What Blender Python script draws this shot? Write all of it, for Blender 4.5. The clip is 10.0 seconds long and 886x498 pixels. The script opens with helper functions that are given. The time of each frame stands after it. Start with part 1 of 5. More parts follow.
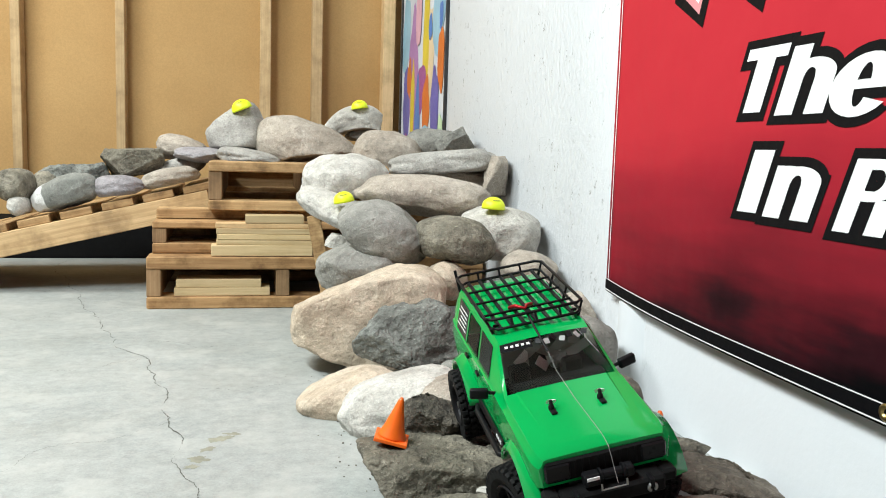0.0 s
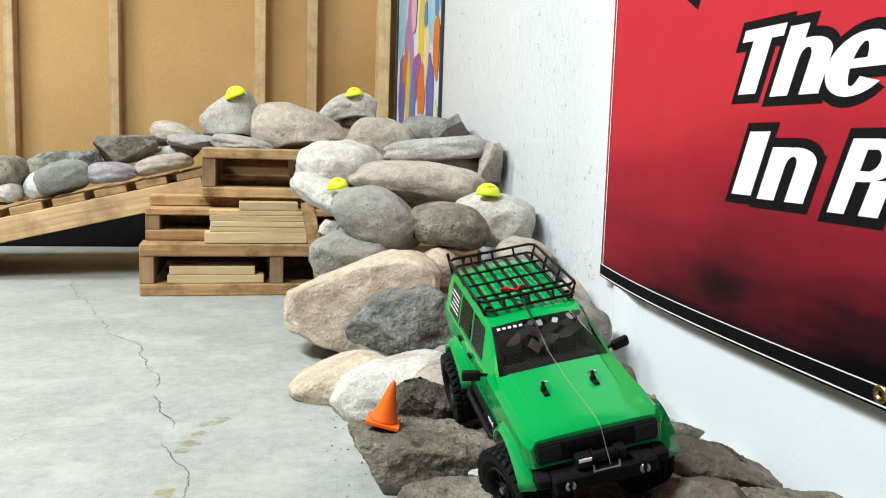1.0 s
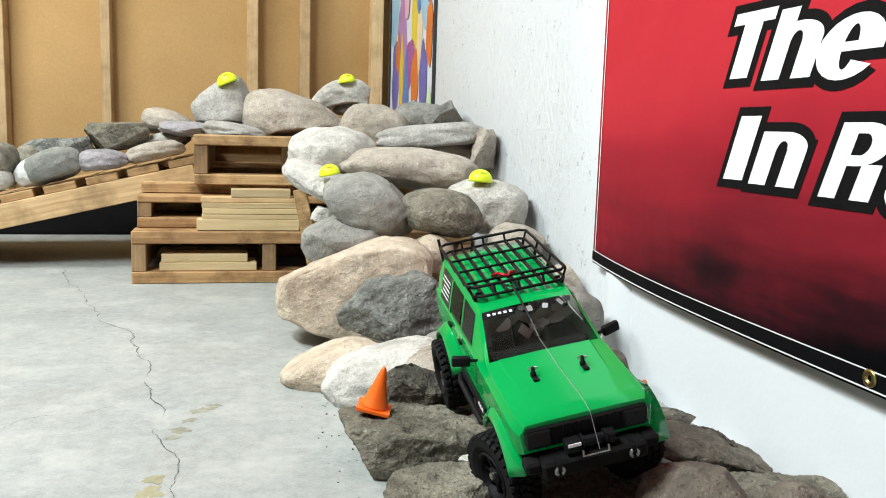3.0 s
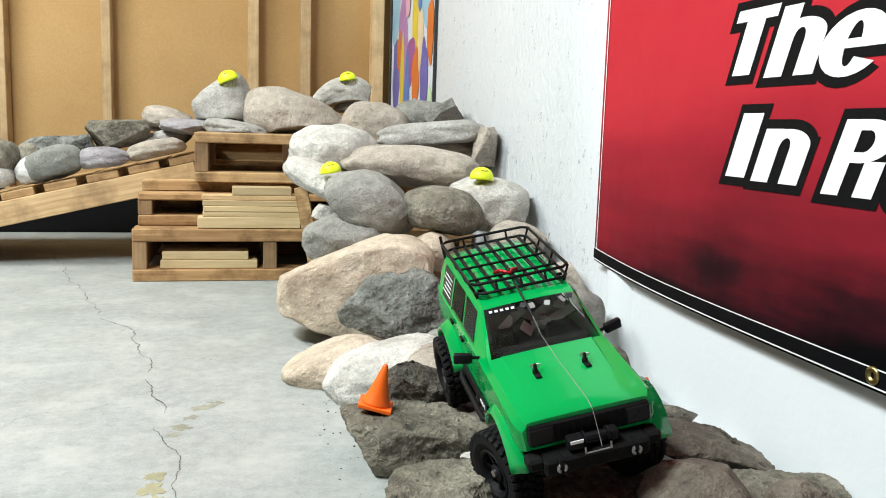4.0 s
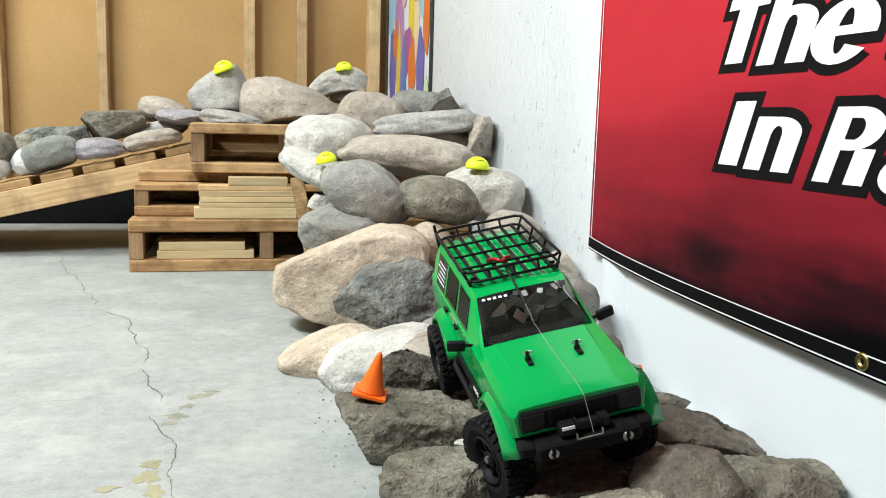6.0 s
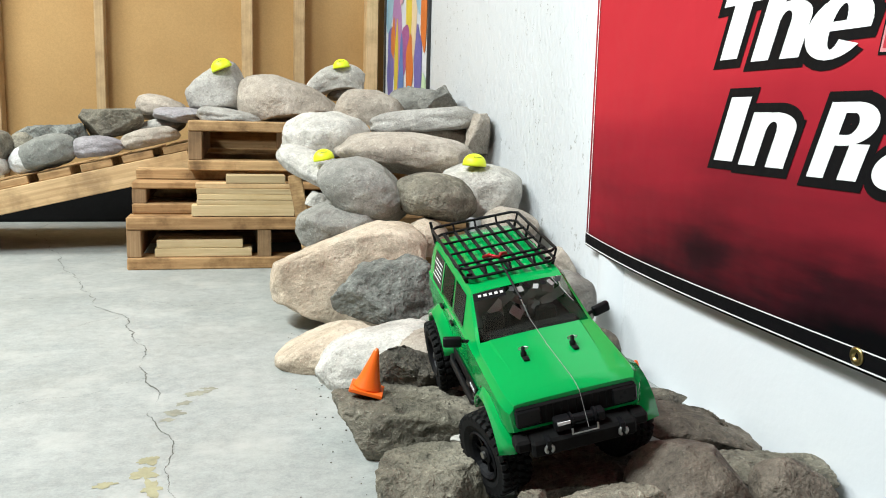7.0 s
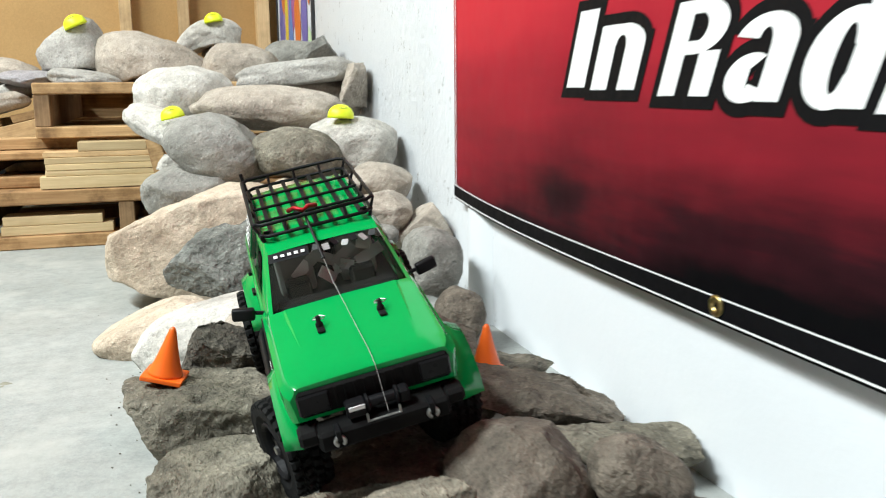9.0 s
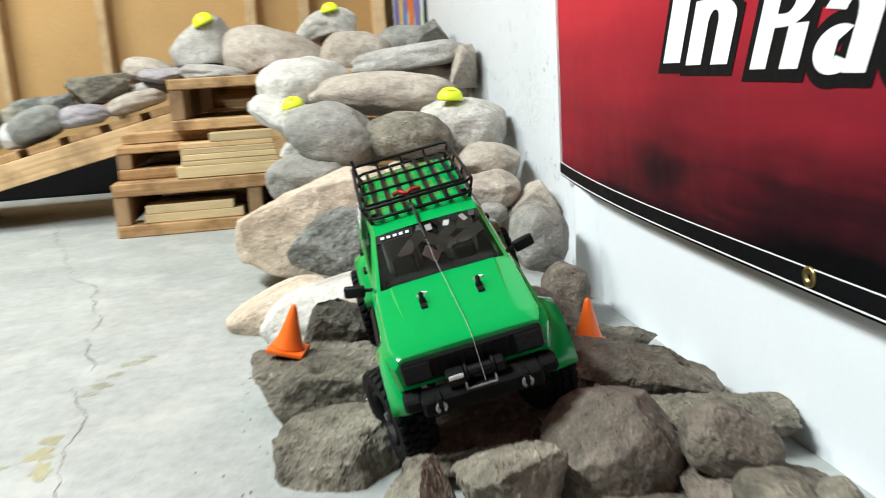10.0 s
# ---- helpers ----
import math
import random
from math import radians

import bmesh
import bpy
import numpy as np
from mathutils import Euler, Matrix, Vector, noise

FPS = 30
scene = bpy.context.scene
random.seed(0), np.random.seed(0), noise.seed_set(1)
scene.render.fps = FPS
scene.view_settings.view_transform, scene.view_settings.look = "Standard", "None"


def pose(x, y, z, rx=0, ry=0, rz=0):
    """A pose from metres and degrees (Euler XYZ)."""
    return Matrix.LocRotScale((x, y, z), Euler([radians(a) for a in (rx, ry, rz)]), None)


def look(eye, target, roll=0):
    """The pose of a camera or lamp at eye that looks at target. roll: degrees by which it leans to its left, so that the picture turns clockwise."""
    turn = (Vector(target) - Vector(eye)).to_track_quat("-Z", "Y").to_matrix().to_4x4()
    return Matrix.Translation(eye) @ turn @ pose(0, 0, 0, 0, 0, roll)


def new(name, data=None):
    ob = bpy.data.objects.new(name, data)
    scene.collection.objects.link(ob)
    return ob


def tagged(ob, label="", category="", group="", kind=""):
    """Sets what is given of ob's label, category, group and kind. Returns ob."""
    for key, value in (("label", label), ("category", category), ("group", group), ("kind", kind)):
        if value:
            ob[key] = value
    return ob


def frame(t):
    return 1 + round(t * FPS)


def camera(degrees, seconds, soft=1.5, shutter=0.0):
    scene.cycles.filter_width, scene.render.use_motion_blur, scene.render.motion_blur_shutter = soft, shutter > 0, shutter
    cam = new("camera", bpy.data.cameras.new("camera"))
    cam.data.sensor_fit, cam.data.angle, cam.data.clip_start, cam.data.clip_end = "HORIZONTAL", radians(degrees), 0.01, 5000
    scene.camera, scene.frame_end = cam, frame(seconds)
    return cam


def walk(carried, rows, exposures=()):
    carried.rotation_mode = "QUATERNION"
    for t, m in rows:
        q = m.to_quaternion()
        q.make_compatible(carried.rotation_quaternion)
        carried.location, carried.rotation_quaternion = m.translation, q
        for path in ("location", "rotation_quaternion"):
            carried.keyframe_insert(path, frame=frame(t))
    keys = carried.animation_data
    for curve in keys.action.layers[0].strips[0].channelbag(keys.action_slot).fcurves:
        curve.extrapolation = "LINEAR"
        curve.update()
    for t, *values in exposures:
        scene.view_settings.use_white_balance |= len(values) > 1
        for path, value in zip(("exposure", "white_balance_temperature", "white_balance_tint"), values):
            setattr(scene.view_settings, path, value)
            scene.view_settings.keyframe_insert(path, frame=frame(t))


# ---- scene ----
cam = camera(54.97, 10.0, 1.0, 0.8)
PATH = [
    (0, (0.0000, 0.0000, 0.4634), (0.4523, 1.9348, 0.2355), 1.79),
    (0.5, (0.0006, 0.0031, 0.4569), (0.4533, 1.9370, 0.2219), 1.80),
    (1, (0.0081, 0.0067, 0.4488), (0.4679, 1.9375, 0.2029), 1.89),
    (1.5, (0.0135, 0.0119, 0.4427), (0.4789, 1.9394, 0.1815), 1.87),
    (2, (0.0156, 0.0093, 0.4430), (0.4858, 1.9342, 0.1716), 1.82),
    (2.5, (0.0171, 0.0088, 0.4461), (0.4869, 1.9336, 0.1733), 1.78),
    (4, (0.0145, 0.0109, 0.4431), (0.4838, 1.9353, 0.1663), 1.84),
    (4.5, (0.0146, 0.0091, 0.4418), (0.4861, 1.9325, 0.1628), 1.86),
    (5, (0.0144, 0.0089, 0.4384), (0.4848, 1.9317, 0.1529), 1.81),
    (5.5, (0.0172, 0.0071, 0.4409), (0.4873, 1.9289, 0.1479), 1.75),
    (7, (0.0234, 0.0011, 0.4395), (0.4975, 1.9203, 0.1364), 1.54),
    (7.5, (0.0267, 0.0000, 0.4356), (0.5015, 1.9185, 0.1288), 1.43),
    (8, (0.0577, 0.0185, 0.4133), (0.6301, 1.9073, 0.0894), -0.01),
    (8.2, (0.0910, 0.0320, 0.3860), (0.7000, 1.9060, 0.0480), -0.10),
    (8.5, (0.1570, 0.0509, 0.3795), (0.7811, 1.9191, 0.0326), -0.11),
    (9, (0.2183, 0.1288, 0.3916), (0.8170, 2.0006, 0.0205), -0.53),
    (9.3, (0.2230, 0.1700, 0.3870), (0.7770, 2.0470, -0.0240), -2.30),
    (9.5, (0.2284, 0.1803, 0.3871), (0.6807, 2.0803, -0.0438), -2.99),
    (9.7, (0.2220, 0.1540, 0.3950), (0.6180, 2.0670, -0.0310), -3.60),
    (10, (0.2328, 0.0768, 0.4034), (0.5465, 2.0074, -0.0141), -3.54),
]
walk(cam, [(t, look(eye, target, roll)) for t, eye, target, roll in PATH], [(0, 0.49), (1.5, 0.52), (4, 0.54), (8.4, 0.55), (9.2, 0.68), (10, 0.64)])

# ---- world and lights ----
world = bpy.data.worlds.new("dim_room_air")
scene.world = world
world.use_nodes = True
world.node_tree.nodes["Background"].inputs[0].default_value = (0.9, 0.95, 1.0, 1)
world.node_tree.nodes["Background"].inputs[1].default_value = 0.01


def tube_lamp(name, place, target, long, wide, watts, colour):
    data = bpy.data.lights.new(name, "AREA")
    data.shape, data.size, data.size_y, data.energy, data.color = "RECTANGLE", long, wide, watts, colour
    ob = new(name, data)
    ob.matrix_world = look(place, target)
    return ob


tube_lamp("ceiling_tube_light", (-1.25, 0.65, 2.42), (0.0, 1.15, 0), 1.2, 0.16, 82, (0.90, 0.99, 1.0))
tube_lamp("ceiling_tube_light", (-1.75, 2.45, 2.42), (-0.5, 3.3, 0.4), 1.2, 0.16, 50, (0.95, 0.99, 0.96))


# ---- materials ----
def nodes_of(name):
    mat = bpy.data.materials.new(name)
    mat.use_nodes = True
    tree = mat.node_tree
    return mat, tree, tree.nodes["Principled BSDF"]


def add(tree, kind, **inputs):
    node = tree.nodes.new(kind)
    for key, value in inputs.items():
        node.inputs[key.replace("_", " ")].default_value = value
    return node


def ramp(tree, source, stops):
    node = tree.nodes.new("ShaderNodeValToRGB")
    while len(node.color_ramp.elements) < len(stops):
        node.color_ramp.elements.new(0.5)
    for e, (at, c) in zip(node.color_ramp.elements, stops):
        e.position, e.color = at, (*c, 1) if len(c) == 3 else c
    tree.links.new(source, node.inputs[0])
    return node


def mix(tree, mode, fac, a, b):
    node = tree.nodes.new("ShaderNodeMix")
    node.data_type, node.blend_type = "RGBA", mode
    for slot, v in ((0, fac), (6, a), (7, b)):
        if hasattr(v, "links"):
            tree.links.new(v, node.inputs[slot])
        else:
            node.inputs[slot].default_value = v if slot == 0 else (*v, 1)
    return node.outputs[2]


def coords(tree, scale=(1, 1, 1), spread=True):
    tc = tree.nodes.new("ShaderNodeTexCoord")
    mp = tree.nodes.new("ShaderNodeMapping")
    mp.inputs["Scale"].default_value = scale
    tree.links.new(tc.outputs["Object"], mp.inputs[0])
    if spread:
        info = tree.nodes.new("ShaderNodeObjectInfo")
        mul = tree.nodes.new("ShaderNodeVectorMath")
        mul.operation = "SCALE"
        mul.inputs[0].default_value = (17, 31, 23)
        tree.links.new(info.outputs["Random"], mul.inputs["Scale"])
        tree.links.new(mul.outputs[0], mp.inputs["Location"])
    return mp.outputs[0]


def noise_tex(tree, vec, scale, detail=6, rough=0.6):
    n = add(tree, "ShaderNodeTexNoise", Scale=scale, Detail=detail, Roughness=rough)
    tree.links.new(vec, n.inputs["Vector"])
    return n.outputs["Fac"]


def bump(tree, bsdf, height, strength, distance):
    b = add(tree, "ShaderNodeBump", Strength=strength, Distance=distance)
    tree.links.new(height, b.inputs["Height"])
    if bsdf.inputs["Normal"].links:
        tree.links.new(bsdf.inputs["Normal"].links[0].from_socket, b.inputs["Normal"])
    tree.links.new(b.outputs[0], bsdf.inputs["Normal"])


def stone_mat(name, dark, mid, light, speck=(0.08, 0.08, 0.08), speck_amount=0.35, grain=160, rough=0.85, relief=0.004, mottle=0.2, ends=0.0, cracked=False):
    mat, tree, bsdf = nodes_of(name)
    vec = coords(tree)
    big = noise_tex(tree, vec, 9, 5, 0.6)
    base = ramp(tree, big, [(0.28, dark), (0.5, mid), (0.72, light)]).outputs[0]
    fine = noise_tex(tree, vec, grain, 3, 0.7)
    fleck = ramp(tree, fine, [(0.34, (1, 1, 1)), (0.44, (0, 0, 0))])
    scale = tree.nodes.new("ShaderNodeMath")
    scale.operation = "MULTIPLY"
    scale.inputs[1].default_value = speck_amount
    tree.links.new(fleck.outputs[0], scale.inputs[0])
    col = mix(tree, "MIX", scale.outputs[0], base, speck)
    fleck2 = ramp(tree, fine, [(0.6, (0, 0, 0)), (0.72, (0.5, 0.5, 0.5))])
    col = mix(tree, "MIX", fleck2.outputs[0], col, tuple(min(1, c * 1.5 + 0.05) for c in light))
    salt = ramp(tree, noise_tex(tree, vec, grain * 2.6, 2, 0.6), [(0.36, (0.6, 0.6, 0.6)), (0.5, (1, 1, 1)), (0.66, (1.35, 1.33, 1.3))])
    col = mix(tree, "MULTIPLY", 0.32, col, salt.outputs[0])
    medium = noise_tex(tree, vec, 38, 5, 0.65)
    shade = ramp(tree, medium, [(0.34, (1 - mottle,) * 3), (0.64, (1 + 0.5 * mottle,) * 3)])
    col = mix(tree, "MULTIPLY", 1.0, col, shade.outputs[0])
    pocks = noise_tex(tree, vec, 85, 4, 0.62)
    hole = ramp(tree, pocks, [(0.31, (0.42, 0.40, 0.37)), (0.42, (1, 1, 1)), (0.60, (1, 1, 1)), (0.72, (1.22, 1.21, 1.19))])
    col = mix(tree, "MULTIPLY", 0.42, col, hole.outputs[0])
    if ends:
        sep = tree.nodes.new("ShaderNodeSeparateXYZ")
        tc = tree.nodes.new("ShaderNodeTexCoord")
        tree.links.new(tc.outputs["Object"], sep.inputs[0])
        edge = tree.nodes.new("ShaderNodeMath")
        edge.operation = "MULTIPLY_ADD"
        tree.links.new(big, edge.inputs[0])
        edge.inputs[1].default_value = 0.05
        tree.links.new(sep.outputs["X"], edge.inputs[2])
        pale_end = ramp(tree, edge.outputs[0], [(0.0, (1, 1, 1)), (0.004, (0, 0, 0))])
        edge.inputs[2].default_value = 0.0
        lift = tree.nodes.new("ShaderNodeMath")
        lift.operation = "ADD"
        tree.links.new(edge.outputs[0], lift.inputs[0])
        lift.inputs[1].default_value = ends
        tree.links.new(lift.outputs[0], pale_end.inputs[0])
        col = mix(tree, "MIX", pale_end.outputs[0], col, (0.62, 0.61, 0.59))
    if cracked:
        warp = mix(tree, "LINEAR_LIGHT", 0.06, vec, add(tree, "ShaderNodeTexNoise", Scale=14, Detail=4).outputs["Color"])
        cells = add(tree, "ShaderNodeTexVoronoi", Scale=15)
        cells.feature = "DISTANCE_TO_EDGE"
        tree.links.new(warp, cells.inputs["Vector"])
        vein = ramp(tree, cells.outputs["Distance"], [(0.0, (0.45, 0.42, 0.38)), (0.035, (1, 1, 1))])
        patch = ramp(tree, big, [(0.42, (0, 0, 0)), (0.58, (0.8, 0.8, 0.8))])
        col = mix(tree, "MULTIPLY", patch.outputs[0], col, vein.outputs[0])
        bump(tree, bsdf, vein.outputs[0], 0.5, 0.002)
    tree.links.new(col, bsdf.inputs["Base Color"])
    bsdf.inputs["Roughness"].default_value = rough
    bump(tree, bsdf, pocks, 0.6, relief)
    bump(tree, bsdf, fine, 0.9, relief * 0.8)
    bump(tree, bsdf, medium, 0.6, relief)
    vor = add(tree, "ShaderNodeTexVoronoi", Scale=60)
    tree.links.new(vec, vor.inputs["Vector"])
    pits = ramp(tree, vor.outputs["Distance"], [(0.0, (0, 0, 0)), (0.25, (1, 1, 1))])
    bump(tree, bsdf, pits.outputs[0], 0.6, relief * 0.6)
    return mat


def wood_mat(name, dark, light, along="X", rough=0.75, stains=0.5):
    mat, tree, bsdf = nodes_of(name)
    s = {"X": (3, 75, 75), "Z": (130, 130, 4), "Y": (130, 4, 130)}[along]
    vec = coords(tree, s)
    fib = noise_tex(tree, vec, 1.0, 6, 0.65)
    base = ramp(tree, fib, [(0.32, dark), (0.5, tuple((a + b) / 2 for a, b in zip(dark, light))), (0.66, light)]).outputs[0]
    plain = coords(tree)
    dirt = ramp(tree, noise_tex(tree, plain, 11, 6, 0.65), [(0.33, (0.3, 0.25, 0.2)), (0.44, (0.72, 0.68, 0.62)), (0.56, (1.06, 1.06, 1.06))])
    col = mix(tree, "MULTIPLY", stains, base, dirt.outputs[0])
    info = tree.nodes.new("ShaderNodeObjectInfo")
    var = ramp(tree, info.outputs["Random"], [(0, (0.76, 0.74, 0.72)), (1, (1.2, 1.19, 1.17))])
    col = mix(tree, "MULTIPLY", 1.0, col, var.outputs[0])
    tree.links.new(col, bsdf.inputs["Base Color"])
    bsdf.inputs["Roughness"].default_value = rough
    bump(tree, bsdf, fib, 0.4, 0.002)
    return mat


def plain_mat(name, colour, rough=0.5, metal=0.0, grain=80, vary=0.12, relief=0.0008, coat=0.0):
    mat, tree, bsdf = nodes_of(name)
    vec = coords(tree)
    n = noise_tex(tree, vec, grain, 4, 0.6)
    n2 = noise_tex(tree, vec, grain / 9, 4, 0.6)
    lo, hi = tuple(c * (1 - vary) for c in colour), tuple(min(1, c * (1 + vary)) for c in colour)
    col = ramp(tree, n2, [(0.3, lo), (0.7, hi)]).outputs[0]
    tree.links.new(col, bsdf.inputs["Base Color"])
    r = ramp(tree, n, [(0.3, (rough * 0.85,) * 3), (0.7, (min(1, rough * 1.15),) * 3)])
    tree.links.new(r.outputs[0], bsdf.inputs["Roughness"])
    bsdf.inputs["Metallic"].default_value = metal
    bsdf.inputs["Coat Weight"].default_value = coat
    if relief:
        bump(tree, bsdf, n, 0.3, relief)
    return mat


M = {}
M["grey"] = stone_mat("grey_river_stone", (0.175, 0.17, 0.15), (0.265, 0.257, 0.23), (0.36, 0.35, 0.318))
M["pale"] = stone_mat("pale_granite", (0.385, 0.36, 0.32), (0.525, 0.50, 0.455), (0.645, 0.62, 0.575), (0.3, 0.28, 0.26), 0.35, 120)
M["tan"] = stone_mat("tan_sandstone", (0.39, 0.305, 0.222), (0.53, 0.432, 0.325), (0.63, 0.535, 0.425), (0.22, 0.15, 0.1), 0.3, 150)
M["buff"] = stone_mat("buff_river_stone", (0.29, 0.245, 0.2), (0.40, 0.345, 0.285), (0.50, 0.44, 0.375), (0.16, 0.13, 0.1), 0.3, 140)
M["dark"] = stone_mat("dark_brown_basalt", (0.062, 0.052, 0.038), (0.135, 0.118, 0.09), (0.27, 0.243, 0.195), (0.03, 0.026, 0.02), 0.6, 120, 0.85, 0.011, 0.5)
M["slate"] = stone_mat("olive_brown_slate", (0.10, 0.087, 0.063), (0.19, 0.17, 0.128), (0.315, 0.288, 0.225), (0.06, 0.052, 0.04), 0.5, 120, 0.85, 0.007, 0.42)
M["brown"] = stone_mat("brown_field_stone", (0.075, 0.060, 0.044), (0.14, 0.115, 0.088), (0.225, 0.19, 0.15), (0.05, 0.038, 0.03), 0.45, 120, 0.8, 0.006, 0.4)
M["greenish"] = stone_mat("green_grey_rock", (0.095, 0.097, 0.085), (0.185, 0.19, 0.17), (0.33, 0.335, 0.305), (0.06, 0.06, 0.05), 0.5, 120, 0.85, 0.008, 0.45)
M["light"] = stone_mat("light_grey_stone", (0.285, 0.268, 0.24), (0.39, 0.37, 0.338), (0.49, 0.47, 0.435))
M["mauve"] = stone_mat("mauve_grey_stone", (0.22, 0.2, 0.21), (0.31, 0.285, 0.295), (0.4, 0.38, 0.385))
M["white_end"] = stone_mat("grey_stone_with_quartz_end", (0.15, 0.152, 0.135), (0.205, 0.207, 0.185), (0.28, 0.28, 0.255), ends=0.02)
M["cracked"] = stone_mat("cracked_pale_granite", (0.42, 0.39, 0.34), (0.55, 0.52, 0.47), (0.64, 0.61, 0.56), (0.3, 0.28, 0.26), 0.3, 120, cracked=True)
M["pallet"] = wood_mat("weathered_pallet_wood", (0.28, 0.162, 0.068), (0.57, 0.38, 0.19), stains=0.9)
M["old_pallet"] = wood_mat("darkened_pallet_wood", (0.24, 0.125, 0.047), (0.50, 0.305, 0.14), stains=0.95)
M["pallet_end"] = wood_mat("pallet_block_wood", (0.25, 0.15, 0.07), (0.43, 0.275, 0.145), "Z")
M["fresh"] = wood_mat("fresh_pine_board", (0.5, 0.36, 0.18), (0.68, 0.53, 0.31), stains=0.15)
M["ramp_wood"] = wood_mat("orange_pine_wood", (0.40, 0.25, 0.115), (0.66, 0.47, 0.26))
M["stud"] = wood_mat("pine_stud_wood", (0.50, 0.345, 0.175), (0.63, 0.455, 0.25), "Z", stains=0.4)


def panel_mat():
    mat, tree, bsdf = nodes_of("tan_fibreboard")
    vec = coords(tree, spread=False)
    n = ramp(tree, noise_tex(tree, vec, 1.6, 5, 0.55), [(0.3, (0.40, 0.235, 0.085)), (0.7, (0.50, 0.31, 0.125))]).outputs[0]
    f = ramp(tree, noise_tex(tree, vec, 140, 3, 0.7), [(0.3, (0.9, 0.9, 0.9)), (0.7, (1.06, 1.06, 1.06))]).outputs[0]
    tree.links.new(mix(tree, "MULTIPLY", 1.0, n, f), bsdf.inputs["Base Color"])
    bsdf.inputs["Roughness"].default_value = 0.8
    return mat


def plaster_mat():
    mat, tree, bsdf = nodes_of("white_painted_plaster")
    vec = coords(tree, spread=False)
    blot = ramp(tree, noise_tex(tree, vec, 3, 5, 0.6), [(0.3, (0.75, 0.775, 0.80)), (0.7, (0.79, 0.815, 0.84))]).outputs[0]
    flat = coords(tree, (1, 2.3, 0.9), spread=False)
    specks = add(tree, "ShaderNodeTexVoronoi", Scale=1.0)
    rag = add(tree, "ShaderNodeTexNoise", Scale=120, Detail=4)
    tree.links.new(vec, rag.inputs["Vector"])
    ragged = mix(tree, "LINEAR_LIGHT", 0.9, coords(tree, (1, 44, 26), spread=False), rag.outputs["Color"])
    tree.links.new(ragged, specks.inputs["Vector"])
    dot = ramp(tree, specks.outputs["Distance"], [(0.13, (1, 1, 1)), (0.23, (0, 0, 0))]).outputs[0]
    some = ramp(tree, specks.outputs["Color"], [(0.62, (0, 0, 0)), (0.65, (1, 1, 1))]).outputs[0]
    chips = mix(tree, "MULTIPLY", 1.0, dot, some)
    where = ramp(tree, noise_tex(tree, vec, 7, 4, 0.65), [(0.36, (0, 0, 0)), (0.56, (1, 1, 1))]).outputs[0]
    sep = tree.nodes.new("ShaderNodeSeparateXYZ")
    tree.links.new(vec, sep.inputs[0])
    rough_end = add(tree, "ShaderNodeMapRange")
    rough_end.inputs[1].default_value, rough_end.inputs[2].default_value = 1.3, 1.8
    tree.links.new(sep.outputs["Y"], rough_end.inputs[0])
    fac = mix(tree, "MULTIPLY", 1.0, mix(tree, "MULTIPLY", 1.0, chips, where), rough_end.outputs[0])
    # Far end coloured darker to offset the stronger light that falls there.
    far_darkened = mix(tree, "MIX", rough_end.outputs[0], blot, mix(tree, "MULTIPLY", 1.0, blot, (0.82, 0.82, 0.82)))
    tree.links.new(mix(tree, "MIX", fac, far_darkened, (0.25, 0.245, 0.235)), bsdf.inputs["Base Color"])
    bsdf.inputs["Roughness"].default_value = 0.55
    rugged = tree.nodes.new("ShaderNodeMath")
    rugged.operation = "MULTIPLY"
    tree.links.new(noise_tex(tree, flat, 45, 5, 0.65), rugged.inputs[0])
    tree.links.new(rough_end.outputs[0], rugged.inputs[1])
    bump(tree, bsdf, rugged.outputs[0], 0.6, 0.010)
    bump(tree, bsdf, noise_tex(tree, vec, 60, 4, 0.6), 0.15, 0.003)
    return mat


def concrete_mat():
    mat, tree, bsdf = nodes_of("worn_concrete")
    vec = coords(tree, spread=False)
    big = ramp(tree, noise_tex(tree, vec, 2.2, 7, 0.62), [(0.3, (0.305, 0.323, 0.309)), (0.5, (0.355, 0.37, 0.354)), (0.7, (0.41, 0.42, 0.40))]).outputs[0]
    fine = noise_tex(tree, vec, 45, 6, 0.7)
    f = ramp(tree, fine, [(0.3, (0.80, 0.80, 0.80)), (0.7, (1.10, 1.10, 1.10))]).outputs[0]
    col = mix(tree, "MULTIPLY", 1.0, big, f)
    grit = ramp(tree, noise_tex(tree, vec, 230, 3, 0.7), [(0.3, (0.86, 0.86, 0.86)), (0.7, (1.08, 1.08, 1.08))]).outputs[0]
    col = mix(tree, "MULTIPLY", 1.0, col, grit)
    worn = ramp(tree, noise_tex(tree, vec, 7, 8, 0.7), [(0.5, (0, 0, 0)), (0.66, (0.75, 0.75, 0.75))]).outputs[0]
    col = mix(tree, "MIX", worn, col, (0.44, 0.445, 0.418))
    spots = ramp(tree, noise_tex(tree, vec, 26, 3, 0.6), [(0.69, (0, 0, 0)), (0.73, (0.7, 0.7, 0.7))]).outputs[0]
    col = mix(tree, "MIX", spots, col, (0.3, 0.3, 0.28))
    tree.links.new(col, bsdf.inputs["Base Color"])
    r = ramp(tree, noise_tex(tree, vec, 5, 5, 0.6), [(0.3, (0.45,) * 3), (0.7, (0.7,) * 3)])
    tree.links.new(r.outputs[0], bsdf.inputs["Roughness"])
    bump(tree, bsdf, fine, 0.25, 0.002)
    return mat


M["panel"], M["plaster"], M["concrete"] = panel_mat(), plaster_mat(), concrete_mat()
# Dark tones that keep the bounce from the unseen surfaces low.
M["ceiling"] = plain_mat("dim_filler_ceiling", (0.24, 0.22, 0.18), 0.8)
M["far_wall"] = plain_mat("dim_filler_wall", (0.27, 0.26, 0.25), 0.8)


